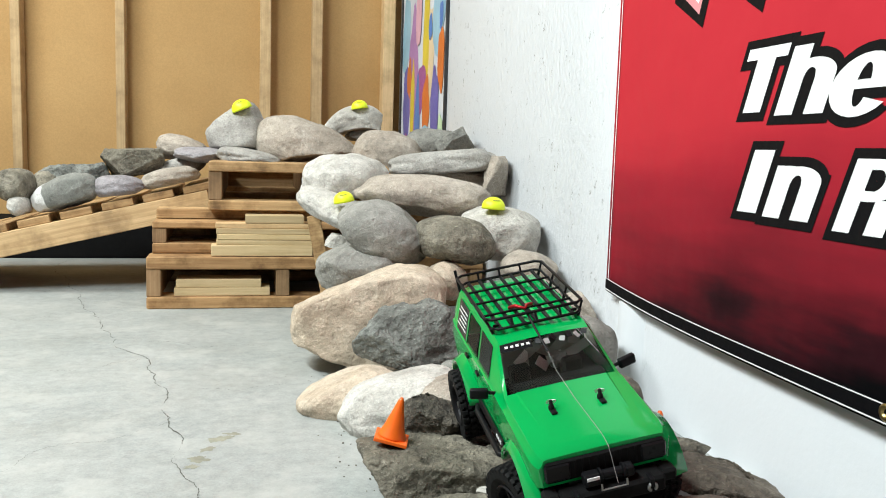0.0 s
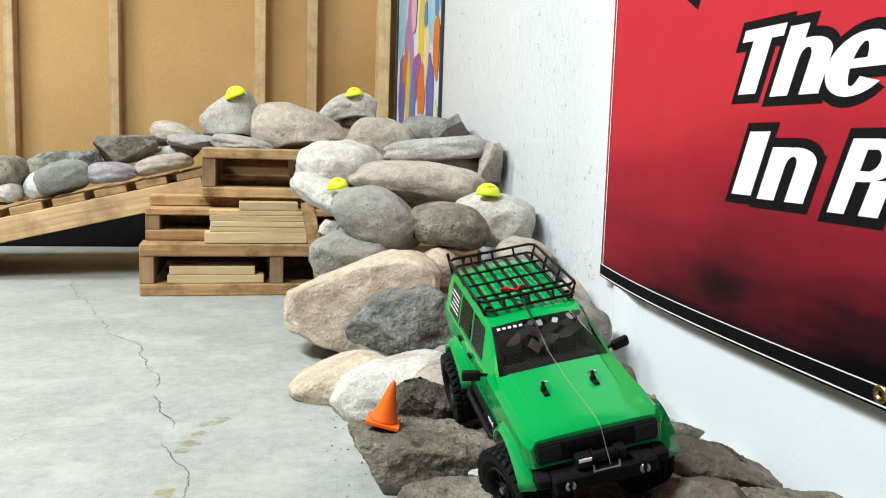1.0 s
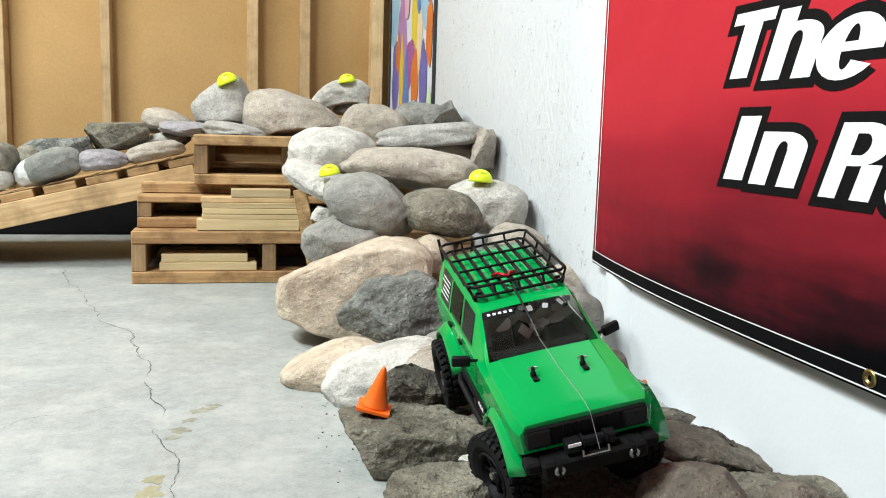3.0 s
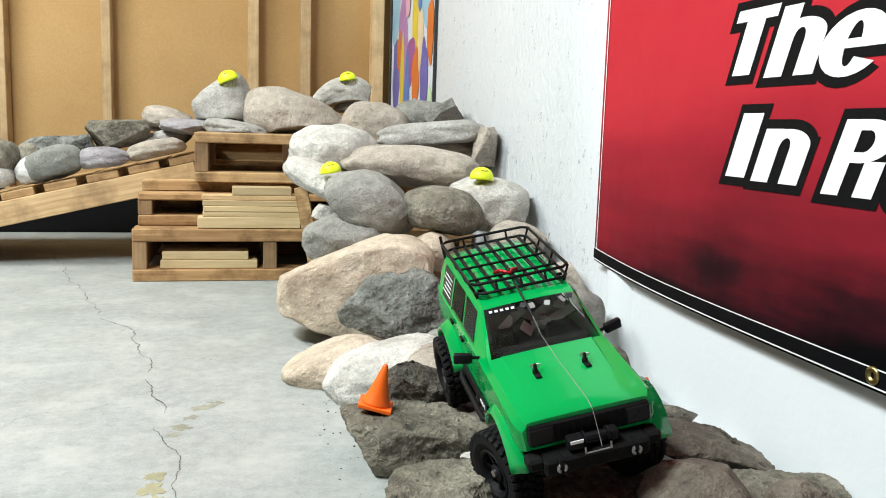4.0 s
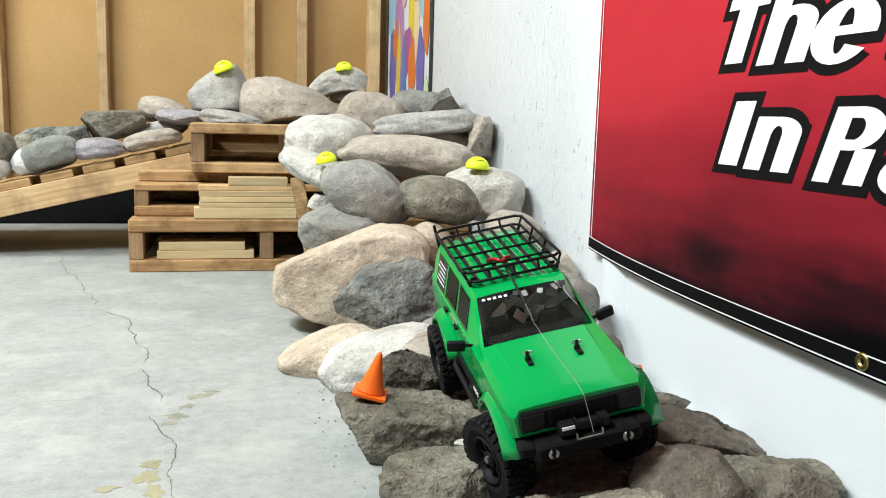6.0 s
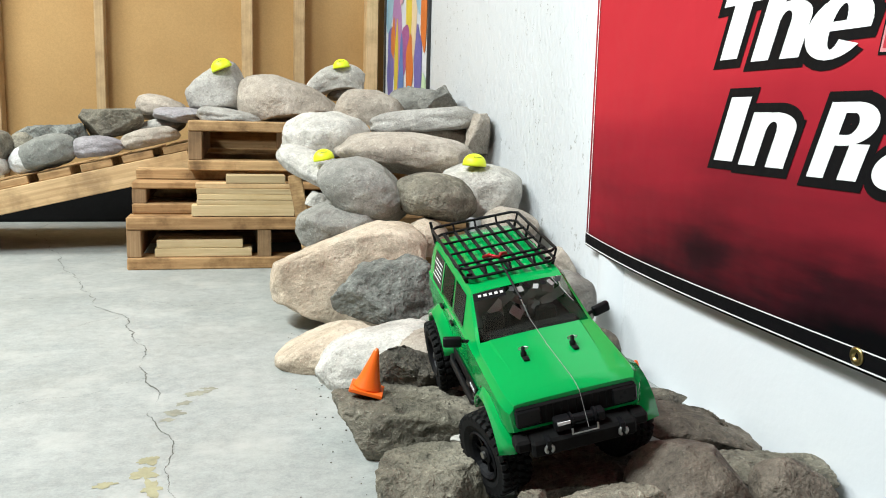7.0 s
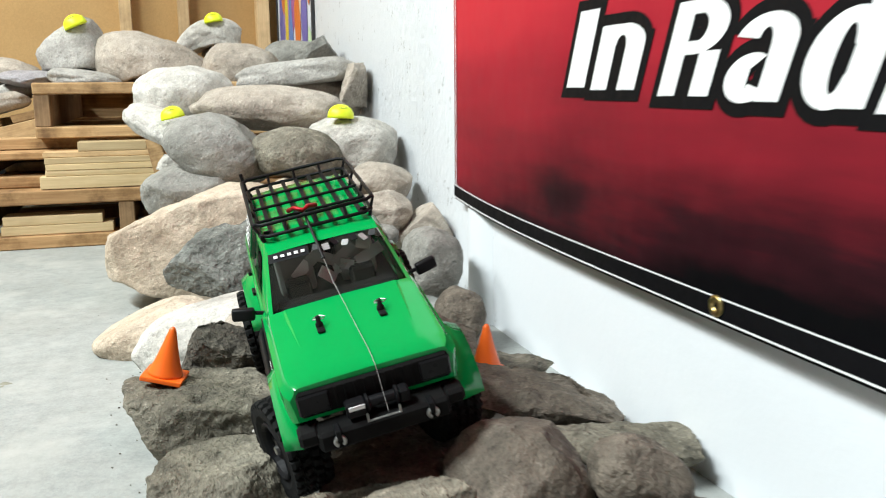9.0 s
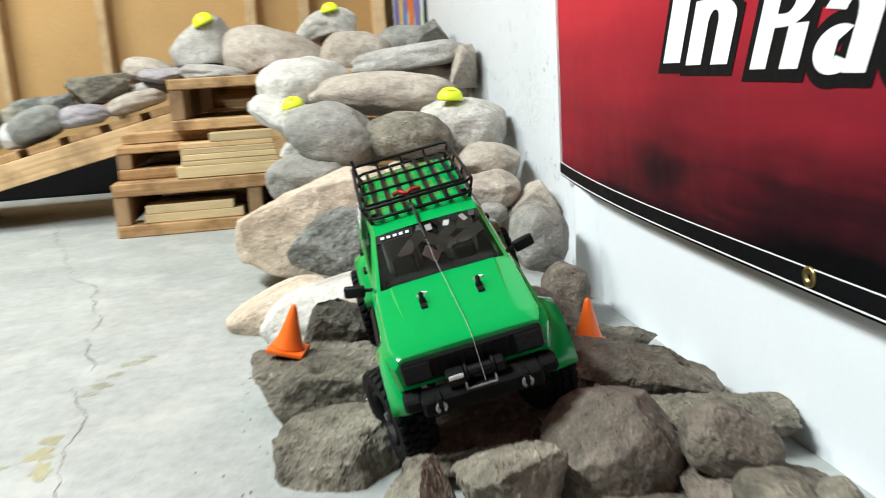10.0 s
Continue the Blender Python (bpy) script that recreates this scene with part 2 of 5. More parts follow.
# ---- building helpers ----
def part(name, bm, material, parent=None, label="", smooth=False):
    me = bpy.data.meshes.new(name)
    bmesh.ops.recalc_face_normals(bm, faces=bm.faces)
    if smooth:
        for fc in bm.faces:
            fc.smooth = True
    bm.to_mesh(me)
    bm.free()
    me.materials.append(material)
    ob = new(name, me)
    if parent is not None:
        ob.parent = parent
    if label:
        ob["label"] = label
    return ob


def box(lo, hi, bevel=0.0, segments=1, bm=None):
    bm = bm or bmesh.new()
    m = Matrix.LocRotScale([(a + b) / 2 for a, b in zip(lo, hi)], None, [b - a for a, b in zip(lo, hi)])
    r = bmesh.ops.create_cube(bm, size=1, matrix=m)
    if bevel:
        edges = list({e for v in r["verts"] for e in v.link_edges})
        bmesh.ops.bevel(bm, geom=edges, offset=bevel, segments=segments, affect="EDGES", profile=0.6)
    return bm


def tube(path, radius, sides=10, bm=None):
    """A round bar through the places of path."""
    bm = bm or bmesh.new()
    pts = [Vector(p) for p in path]
    rings = []
    for i, p in enumerate(pts):
        d = (pts[min(i + 1, len(pts) - 1)] - pts[max(i - 1, 0)]).normalized()
        u = d.orthogonal().normalized() if not rings else (last - d * last.dot(d)).normalized()
        last = u
        w = d.cross(u)
        rings.append([bm.verts.new(p + radius * (math.cos(a) * u + math.sin(a) * w)) for a in [2 * math.pi * k / sides for k in range(sides)]])
    for a, b in zip(rings, rings[1:]):
        for k in range(sides):
            bm.faces.new((a[k], a[(k + 1) % sides], b[(k + 1) % sides], b[k]))
    bm.faces.new(rings[0][::-1]), bm.faces.new(rings[-1])
    return bm


def lathe(profile, sides=24, bm=None, axis="Z"):
    """Turn (radius, height) pairs round an axis."""
    bm = bm or bmesh.new()
    rings = []
    for r, h in profile:
        ring = []
        for k in range(sides):
            a = 2 * math.pi * k / sides
            c, s = r * math.cos(a), r * math.sin(a)
            ring.append(bm.verts.new((c, s, h) if axis == "Z" else (h, c, s)))
        rings.append(ring)
    for a, b in zip(rings, rings[1:]):
        for k in range(sides):
            bm.faces.new((a[k], a[(k + 1) % sides], b[(k + 1) % sides], b[k]))
    bm.faces.new(rings[0][::-1]), bm.faces.new(rings[-1])
    return bm


def empty(name, m=None, **tags):
    ob = new(name)
    if m is not None:
        ob.matrix_world = m
    return tagged(ob, **tags)


# ---- the room ----
WALL_X, BACK_Y, LEFT_X, FRONT_Y, TOP_Z = 0.717, 4.09, -3.2, -2.6, 2.5


def room():
    s = "structure"
    bm = bmesh.new()
    bmesh.ops.create_grid(bm, x_segments=60, y_segments=100, size=0.5, matrix=Matrix.LocRotScale(((LEFT_X + WALL_X) / 2, (FRONT_Y + BACK_Y) / 2, 0), None, (WALL_X - LEFT_X, BACK_Y - FRONT_Y, 1)))
    tagged(part("floor", bm, M["concrete"]), "worn pale grey concrete floor with cracks and stains", "floor", kind=s)
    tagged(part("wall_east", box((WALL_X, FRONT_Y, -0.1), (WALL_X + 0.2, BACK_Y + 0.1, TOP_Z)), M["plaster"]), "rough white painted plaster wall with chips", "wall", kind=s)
    # West and south walls are unseen, added to enclose the room for bounced light.
    tagged(part("wall_west", box((LEFT_X - 0.12, FRONT_Y, -0.1), (LEFT_X, BACK_Y + 0.1, TOP_Z)), M["far_wall"]), "unseen grey wall added to close the room", "wall", kind=s)
    tagged(part("wall_south", box((LEFT_X - 0.12, FRONT_Y - 0.12, -0.1), (WALL_X + 0.12, FRONT_Y, TOP_Z)), M["far_wall"]), "unseen grey wall added to close the room", "wall", kind=s)
    north = tagged(part("wall_north", box((LEFT_X - 0.12, BACK_Y, -0.1), (WALL_X, BACK_Y + 0.012, TOP_Z)), M["panel"]), "open stud wall lined with tan fibreboard", "wall", kind=s)
    for x, w in ((-1.56, 0.038), (-0.955, 0.038), (-0.535, 0.038), (0.085, 0.048), (0.317, 0.046), (0.648, 0.054)):
        part("stud", box((x - w / 2, BACK_Y - 0.089, 0.038), (x + w / 2, BACK_Y, TOP_Z), 0.002), M["stud"], north)
    part("sole_plate", box((LEFT_X, BACK_Y - 0.089, 0), (WALL_X, BACK_Y, 0.038), 0.002), M["stud"], north)
    # The ceiling is unseen too, added dark to hold bounced light down.
    tagged(part("ceiling", box((LEFT_X - 0.12, FRONT_Y - 0.12, TOP_Z), (WALL_X + 0.2, BACK_Y + 0.1, TOP_Z + 0.1)), M["ceiling"]), "unseen dark ceiling added to close the room", "ceiling", kind=s)
    # the round pipe that runs up the wall, painted with it
    tagged(part("wall_pipe", lathe([(0.09, 0.0), (0.09, TOP_Z)], 160), M["plaster"]), "white painted vertical pipe against the wall", "pipe", kind=s).location = (WALL_X + 0.0715, 1.472, 0)


room()


# ---- stones ----
def fit_to(bm, size):
    lo = [min(v.co[i] for v in bm.verts) for i in range(3)]
    hi = [max(v.co[i] for v in bm.verts) for i in range(3)]
    for v in bm.verts:
        v.co = [(v.co[i] - (lo[i] + hi[i]) / 2) / (hi[i] - lo[i]) * size[i] for i in range(3)]


def stone_mesh(size, kind, seed, egg=0.0, cuts=(), level=4, peak=0.0, power=2.4, arch=0.0, lump=0.11):
    """A worn river stone of that size: a flattened cobble with a few ground faces, swellings and pits."""
    rnd = random.Random(seed)
    bm = bmesh.new()
    bmesh.ops.create_icosphere(bm, subdivisions=level + 1, radius=1)
    off = Vector((rnd.uniform(-50, 50), rnd.uniform(-50, 50), rnd.uniform(-50, 50)))
    planes = [(Vector(c[:3]).normalized(), c[3]) for c in cuts]
    planes.append((Vector((rnd.gauss(0, 0.1), rnd.gauss(0, 0.16), -1)).normalized(), rnd.uniform(0.66, 0.86)))
    for _ in range(3):
        n = Vector((rnd.gauss(0, 1), rnd.gauss(0, 1), rnd.gauss(0, 0.6))).normalized()
        planes.append((n, rnd.uniform(0.86, 1.0)))
    mean = (size[0] * size[1] * size[2]) ** (1 / 3)
    for v in bm.verts:
        p = v.co.copy()
        p *= 1 / max(1e-6, (abs(p.x) ** power + abs(p.y) ** power + abs(p.z) ** power) ** (1 / power))
        p *= 1 + lump * noise.noise(p * 1.1 + off) + 0.055 * noise.noise(p * 2.4 + off)
        for n, d in planes:
            over = p.dot(n) - d - 0.06 * noise.noise(p * 2.6 + off * 1.3)
            if over > 0:
                p -= n * over * 0.9
        q = Vector((p.x * size[0], p.y * size[1], p.z * size[2])) / mean
        pit = max(0.0, noise.noise(q * 7.5 + off * 0.6) - 0.22)
        p += p.normalized() * (0.022 * noise.noise(q * 4 + off) + 0.010 * noise.noise(q * 11 + off) + 0.006 * noise.noise(q * 23 + off) - 0.045 * pit)
        p.z *= 1 + egg * p.x
        p.z -= arch * p.x * p.x
        if peak:
            k = max(0.0, p.z)
            p.x *= 1 - peak * k
            p.y *= 1 - 0.5 * peak * k
        v.co = p
    fit_to(bm, size)
    return bm


def cleft_mesh(size, kind, seed, cuts=(), fine=0.085):
    """A broken rock: a block split along flat faces, then chipped and weathered."""
    rnd = random.Random(seed)
    bm = bmesh.new()
    bmesh.ops.create_cube(bm, size=2)
    off = Vector((rnd.uniform(-50, 50), rnd.uniform(-50, 50), rnd.uniform(-50, 50)))
    planes = [(Vector(c[:3]).normalized(), c[3]) for c in cuts]
    if kind == "slab":
        planes.append((Vector((rnd.gauss(0, 0.1), rnd.gauss(0, 0.1), 1)).normalized(), 0.7))
        sides, lean, near, away = 8, -0.6 if fine < 0.08 else -0.1, 0.72, 0.98
    else:
        planes.append((Vector((rnd.gauss(0, 0.2), rnd.gauss(0, 0.2), 1)).normalized(), 0.8))
        sides, lean, near, away = 8, 0.02, 0.70, 1.0
    start = rnd.uniform(0, 6.28)
    for k in range(sides):
        a = start + 6.28 * (k + rnd.uniform(-0.3, 0.3)) / sides
        planes.append((Vector((math.cos(a), math.sin(a), rnd.gauss(lean, 0.28))).normalized(), rnd.uniform(near, away)))
    for _ in range(4):
        n = Vector((rnd.gauss(0, 1), rnd.gauss(0, 1), rnd.uniform(0.5, 1.2))).normalized()
        planes.append((n, rnd.uniform(0.85, 1.02)))
    for n, d in planes:
        r = bmesh.ops.bisect_plane(bm, geom=bm.verts[:] + bm.edges[:] + bm.faces[:], plane_co=n * d, plane_no=n, clear_outer=True)
        edges = [g for g in r["geom_cut"] if isinstance(g, bmesh.types.BMEdge)]
        if len(edges) > 2:
            bmesh.ops.contextual_create(bm, geom=edges)
    bmesh.ops.remove_doubles(bm, verts=bm.verts, dist=0.02)
    fit_to(bm, size)
    unit = (size[0] * size[1] * size[2]) ** (1 / 3) / 2
    bmesh.ops.bevel(bm, geom=bm.edges[:], offset=0.03 * unit, segments=1, affect="EDGES", profile=0.5)
    bmesh.ops.triangulate(bm, faces=bm.faces)
    for _ in range(7):
        long = [e for e in bm.edges if e.calc_length() > fine * unit]
        if not long:
            break
        bmesh.ops.subdivide_edges(bm, edges=long, cuts=1)
        bmesh.ops.triangulate(bm, faces=[fc for fc in bm.faces if len(fc.verts) > 3])
    bmesh.ops.smooth_vert(bm, verts=bm.verts, factor=0.2, use_axis_x=True, use_axis_y=True, use_axis_z=True)
    bm.normal_update()
    for v in bm.verts:
        p = v.co / unit
        d = 0.06 * noise.noise(p * 1.1 + off) + 0.04 * noise.noise(p * 2.7 + off) + 0.032 * noise.noise(p * 6 + off) + 0.018 * noise.noise(p * 13 + off) + 0.012 * noise.noise(p * 27 + off)
        d -= 0.16 * max(0.0, noise.noise(p * 2.4 + off * 0.7) - 0.2)
        v.co = (p + v.normal * d) * unit
    fit_to(bm, size)
    return bm


def stone(label, material, kind, place, size, turn, seed, egg=0.0, cuts=(), level=4, peak=0.0, power=2.4, arch=0.0, lump=0.11):
    name = "rock" if kind != "river" else "river_stone"
    if kind == "river":
        bm = stone_mesh(size, kind, seed, egg, cuts, level, peak, power, arch, lump)
    else:
        bm = cleft_mesh(size, kind, seed, cuts, 0.06 if level > 4 else 0.1)
    ob = part(name, bm, M[material], smooth=True)
    if kind != "river":
        ob.data.set_sharp_from_angle(angle=radians(34))
    ob.matrix_world = pose(*place, *turn)
    return tagged(ob, label, "rock", "rocks of the crawling course")


stone("dark grey rounded river stone on the ramp pallet", "slate", "river", (-0.679, 2.820, 0.323), (0.097, 0.140, 0.100), (0, 3, -14), 1)
stone("small pale river stone on the ramp pallet", "pale", "river", (-0.665, 2.790, 0.261), (0.056, 0.100, 0.061), (0, -7, -14), 2)
stone("grey river stone with a whitish end on the ramp", "white_end", "river", (-0.539, 2.800, 0.304), (0.215, 0.140, 0.100), (0, -21, -14), 3, power=2.2)
stone("dark flat slab lying on the ramp pallet", "greenish", "slab", (-0.530, 2.910, 0.358), (0.220, 0.140, 0.062), (0, -5, -14), 4)
stone("dark broken slab on the ramp pallet", "slate", "slab", (-0.342, 2.880, 0.401), (0.211, 0.140, 0.096), (0, -6, -14), 5)
stone("mauve grey flat stone on the ramp pallet", "mauve", "river", (-0.375, 2.790, 0.327), (0.150, 0.130, 0.068), (0, -3, -14), 6, egg=-0.25)
stone("buff flat river stone on the ramp pallet end", "buff", "river", (-0.229, 2.790, 0.358), (0.184, 0.130, 0.057), (0, -12, -14), 7)
stone("grey flat stone wedged behind the ramp end", "light", "river", (-0.209, 2.900, 0.390), (0.167, 0.140, 0.055), (0, -14, -14), 8)
stone("pale flat stone behind the ramp", "buff", "river", (-0.206, 2.950, 0.455), (0.154, 0.140, 0.072), (0, 5, -14), 9, egg=-0.3)
stone("mauve grey flat stone on the pallet stack", "mauve", "river", (-0.135, 2.860, 0.428), (0.164, 0.200, 0.051), (0, 1, -14), 10, power=2.8)
stone("grey flat stone on the pallet stack", "light", "river", (0.012, 2.780, 0.427), (0.197, 0.200, 0.052), (0, 5, -14), 11, egg=-0.25, power=2.6)
stone("grey peaked stone under a yellow marker", "light", "river", (-0.024, 2.950, 0.528), (0.215, 0.240, 0.166), (0, -2, -14), 12, cuts=((0, 0, -1, 0.4), (-0.62, 0, 0.78, 0.6), (0.95, 0, 0.3, 0.88)), power=2.6, peak=0.25, lump=0.06)
stone("big tan river stone on the pallet stack", "buff", "river", (0.196, 2.830, 0.474), (0.342, 0.240, 0.166), (0, 8, -14), 13, egg=-0.3, cuts=((0.5, -0.1, -0.85, 0.45),), power=2.4)
stone("pale curved stone under a yellow marker", "pale", "river", (0.361, 2.980, 0.558), (0.214, 0.120, 0.103), (0, -14, -14), 14, arch=0.5, egg=0.2, power=2.6)
stone("dark grey stone below the curved stone", "grey", "river", (0.400, 3.000, 0.513), (0.131, 0.104, 0.047), (0, -2, -14), 15)
stone("buff rounded stone on the pile top", "buff", "river", (0.433, 2.660, 0.452), (0.217, 0.220, 0.143), (0, 8, -14), 16, power=2.4)
stone("grey stone at the back of the pile", "grey", "river", (0.595, 2.740, 0.485), (0.201, 0.143, 0.107), (0, -2, -14), 17, power=2.6)
stone("grey pointed stone by the white wall", "grey", "broken", (0.641, 2.620, 0.499), (0.123, 0.123, 0.085), (0, 0, -14), 18, cuts=((-0.72, 0, 0.7, 0.36), (0.93, 0, 0.36, 0.62)))
stone("long grey slab near the pile top", "light", "river", (0.551, 2.360, 0.433), (0.326, 0.160, 0.066), (0, -6.5, -14), 19, power=4.0, lump=0.06)
stone("brown stone below the grey slab", "buff", "river", (0.613, 2.380, 0.370), (0.217, 0.140, 0.102), (0, 6, -14), 20, power=3.0)
stone("tan upright stone against the white wall", "buff", "slab", (0.674, 2.270, 0.402), (0.069, 0.140, 0.112), (0, 4, -14), 21)
stone("white rounded granite stone on the pile", "pale", "river", (0.262, 2.300, 0.389), (0.238, 0.240, 0.123), (0, -2, -14), 22, power=2.3, lump=0.06)
stone("long buff stone across the pile", "buff", "river", (0.444, 2.140, 0.352), (0.361, 0.240, 0.104), (0, 4, -14), 23, egg=0.08, power=2.1, lump=0.03)
stone("white stone leaning under a yellow marker", "pale", "river", (0.247, 2.180, 0.300), (0.265, 0.240, 0.073), (0, 24, -14), 24, power=2.3)
stone("large grey pitted river stone", "grey", "river", (0.323, 1.980, 0.270), (0.237, 0.240, 0.143), (0, 15, -14), 25, power=2.2, lump=0.05, egg=-0.12, cuts=((-0.75, 0, -0.66, 0.74), (0.7, 0, 0.7, 0.84)))
stone("grey brown rounded river stone", "slate", "river", (0.477, 1.920, 0.263), (0.197, 0.240, 0.107), (0, 9, -14), 26, power=2.3)
stone("white cracked granite stone under a yellow marker", "cracked", "river", (0.602, 1.980, 0.272), (0.202, 0.200, 0.127), (0, 4, -14), 27, power=2.6, lump=0.08)
stone("small white and dark stone chip", "pale", "broken", (0.228, 2.100, 0.234), (0.072, 0.060, 0.037), (0, 10, -14), 28)
stone("grey rounded stone low in the pile", "grey", "river", (0.259, 1.970, 0.194), (0.206, 0.240, 0.105), (0, -7, -14), 29, power=2.3)
stone("huge tan sandstone boulder on the floor", "tan", "river", (0.269, 1.800, 0.099), (0.343, 0.260, 0.215), (0, -11, -14), 30, level=5, cuts=((-0.6, -0.1, -0.8, 0.62), (-0.3, 0, 0.95, 0.84), (0.97, 0, -0.2, 0.84), (0.1, -1, 0.1, 0.72), (0.6, -0.1, -0.8, 0.74)), power=3.0, lump=0.08)
stone("dark green grey broken rock", "greenish", "broken", (0.306, 1.570, 0.110), (0.217, 0.160, 0.123), (0, -14, -14), 31, level=5, cuts=((-0.75, 0, 0.66, 0.75), (-0.6, 0, -0.8, 0.72), (0.2, -0.9, 0.4, 0.75)))
stone("flat tan stone on the concrete floor", "tan", "river", (0.188, 1.500, 0.022), (0.194, 0.200, 0.083), (0, -9, -14), 32, cuts=((-0.5, 0, 0.87, 0.74),), power=2.6)
stone("white granite boulder in the pile", "pale", "river", (0.266, 1.380, 0.032), (0.227, 0.200, 0.112), (0, -13, -14), 33, level=5, power=2.7)
stone("buff grey speckled river stone", "buff", "river", (0.343, 1.300, 0.049), (0.150, 0.160, 0.096), (0, 6, -14), 34, level=5, power=2.6)
stone("small grey stone between boulders", "grey", "river", (0.382, 1.420, 0.078), (0.094, 0.066, 0.044), (0, -2, -14), 35)
stone("dark rough rock behind an orange cone", "dark", "broken", (0.276, 1.200, 0.061), (0.116, 0.110, 0.075), (0, 12, -14), 36, level=5)
stone("large dark blocky rock under an orange cone", "slate", "broken", (0.275, 1.088, 0.0235), (0.268, 0.160, 0.085), (0, 0, -14), 37, cuts=((0, 0, 1, 0.62), (0, -1, 0.05, 0.75), (-1, -0.2, 0, 0.85)), level=5)
stone("brown grey angular boulder in the course", "brown", "broken", (0.515, 1.240, 0.039), (0.215, 0.160, 0.100), (0, 8, -14), 38, level=5, cuts=((0.62, -0.2, 0.76, 0.66), (-0.6, -0.2, 0.76, 0.7)))
stone("grey green slate slab, tilted", "slate", "slab", (0.378, 1.020, 0.024), (0.173, 0.130, 0.050), (0, -15, -14), 39, level=5)
stone("dark slate wedge slab under an orange cone", "brown", "slab", (0.603, 0.980, 0.042), (0.191, 0.150, 0.045), (0, 9, -14), 40, level=5, cuts=((0.75, 0, 0.65, 0.72),))
stone("dark slab behind an orange cone", "dark", "slab", (0.628, 1.150, 0.020), (0.137, 0.090, 0.035), (0, 3, -14), 41)
stone("brown grey rock at the edge of the course", "slate", "broken", (0.246, 0.930, 0.012), (0.134, 0.160, 0.065), (0, -6, -9), 42, cuts=((0, 0, 1, 0.5), (0, -0.8, 0.6, 0.7)), level=5)
stone("brown layered slab low in the course", "brown", "slab", (0.450, 0.930, 0.007), (0.195, 0.120, 0.040), (0, -14, -14), 43, level=5)
stone("brown faceted boulder near the wall end", "brown", "river", (0.494, 0.780, 0.049), (0.131, 0.130, 0.105), (0, 0, -9), 44, level=5, power=2.7, cuts=((-0.72, -0.2, 0.66, 0.8), (0.75, -0.1, 0.65, 0.92)), lump=0.08)
stone("small olive brown rounded stone", "brown", "river", (0.584, 0.720, 0.066), (0.092, 0.070, 0.060), (0, 28, -9), 45, level=5, power=2.6)
stone("brown slab end beside the white wall", "slate", "slab", (0.631, 0.840, 0.035), (0.176, 0.100, 0.034), (0, 6, -9), 46, level=5, cuts=((1, -0.1, 0, 0.75),))
stone("pointed grey stone at the front", "slate", "broken", (0.303, 0.740, 0.038), (0.077, 0.080, 0.070), (0, 4, -9), 47, cuts=((-0.7, -0.2, 0.7, 0.45), (0.75, -0.2, 0.65, 0.5)), level=5)
stone("speckled grey rock at the front", "slate", "broken", (0.389, 0.740, 0.048), (0.105, 0.100, 0.070), (0, -8, -9), 48, level=5)
stone("dark slab leaning on the wall end", "brown", "slab", (0.596, 0.680, 0.030), (0.142, 0.110, 0.040), (0, 6, -9), 49, level=5)
stone("grey stone at the front by the wall", "slate", "river", (0.554, 0.600, 0.073), (0.061, 0.080, 0.050), (0, 4, -9), 50, level=5)
stone("buff stone stacked by the white wall", "buff", "river", (0.627, 1.820, 0.206), (0.131, 0.160, 0.077), (0, 2, -18), 51, power=2.7)
stone("grey buff stone stacked by the wall", "buff", "river", (0.603, 1.700, 0.166), (0.110, 0.160, 0.074), (0, 4, -9), 52, power=2.7)
stone("pale wedge stone beside the white wall", "buff", "river", (0.672, 1.660, 0.136), (0.113, 0.120, 0.089), (0, 0, -9), 53, cuts=((-0.72, 0, 0.69, 0.5), (0.9, 0, 0.42, 0.6)))
stone("tall grey stone beside the white wall", "grey", "river", (0.621, 1.450, 0.112), (0.098, 0.140, 0.116), (0, 6, -9), 54, power=2.9)
stone("grey brown stone below the tall stone", "brown", "river", (0.625, 1.320, 0.049), (0.072, 0.140, 0.088), (0, 14, -9), 55, power=2.6)
stone("small grey stone in the column", "grey", "river", (0.578, 1.600, 0.134), (0.055, 0.050, 0.037), (0, 4, -9), 56)
stone("flat brown stone between boulders", "brown", "slab", (0.525, 0.740, 0.023), (0.122, 0.130, 0.022), (0, 6, -9), 57)
stone("small grey stone at the front by the wall", "slate", "river", (0.607, 0.600, 0.065), (0.028, 0.060, 0.040), (0, 12, -9), 58)
stone("brown flat rock under the car", "dark", "slab", (0.429, 0.880, 0.033), (0.186, 0.150, 0.040), (0, -9, -14), 59, level=5)
stone("dark rock below the front of the car", "dark", "broken", (0.415, 1.000, 0.028), (0.148, 0.160, 0.060), (0, -5, -14), 60)
stone("dark grey stone wedged behind the ramp stones", "slate", "river", (-0.605, 2.880, 0.318), (0.096, 0.100, 0.094), (0, 0, -14), 61)
stone("pale flat stone end behind the dark slab", "light", "river", (-0.246, 3.020, 0.424), (0.157, 0.100, 0.033), (0, 4, -14), 62)
stone("tan stone beside the sandstone boulder", "tan", "river", (0.445, 1.860, 0.176), (0.099, 0.140, 0.084), (0, 6, -14), 63)
stone("grey slate wedge against the dark slab", "slate", "slab", (0.510, 0.990, 0.036), (0.093, 0.080, 0.040), (0, -6, -14), 64, level=5)
stone("speckled grey slab low at the front", "slate", "slab", (0.399, 0.860, 0.021), (0.139, 0.100, 0.040), (0, -8, -14), 65, level=5)
stone("small pale stone chip by the wheel", "pale", "broken", (0.295, 0.980, 0.041), (0.027, 0.030, 0.016), (0, 0, -14), 66)
stone("white stone under the white rounded granite", "pale", "river", (0.185, 2.340, 0.349), (0.075, 0.160, 0.051), (0, 0, -14), 68)


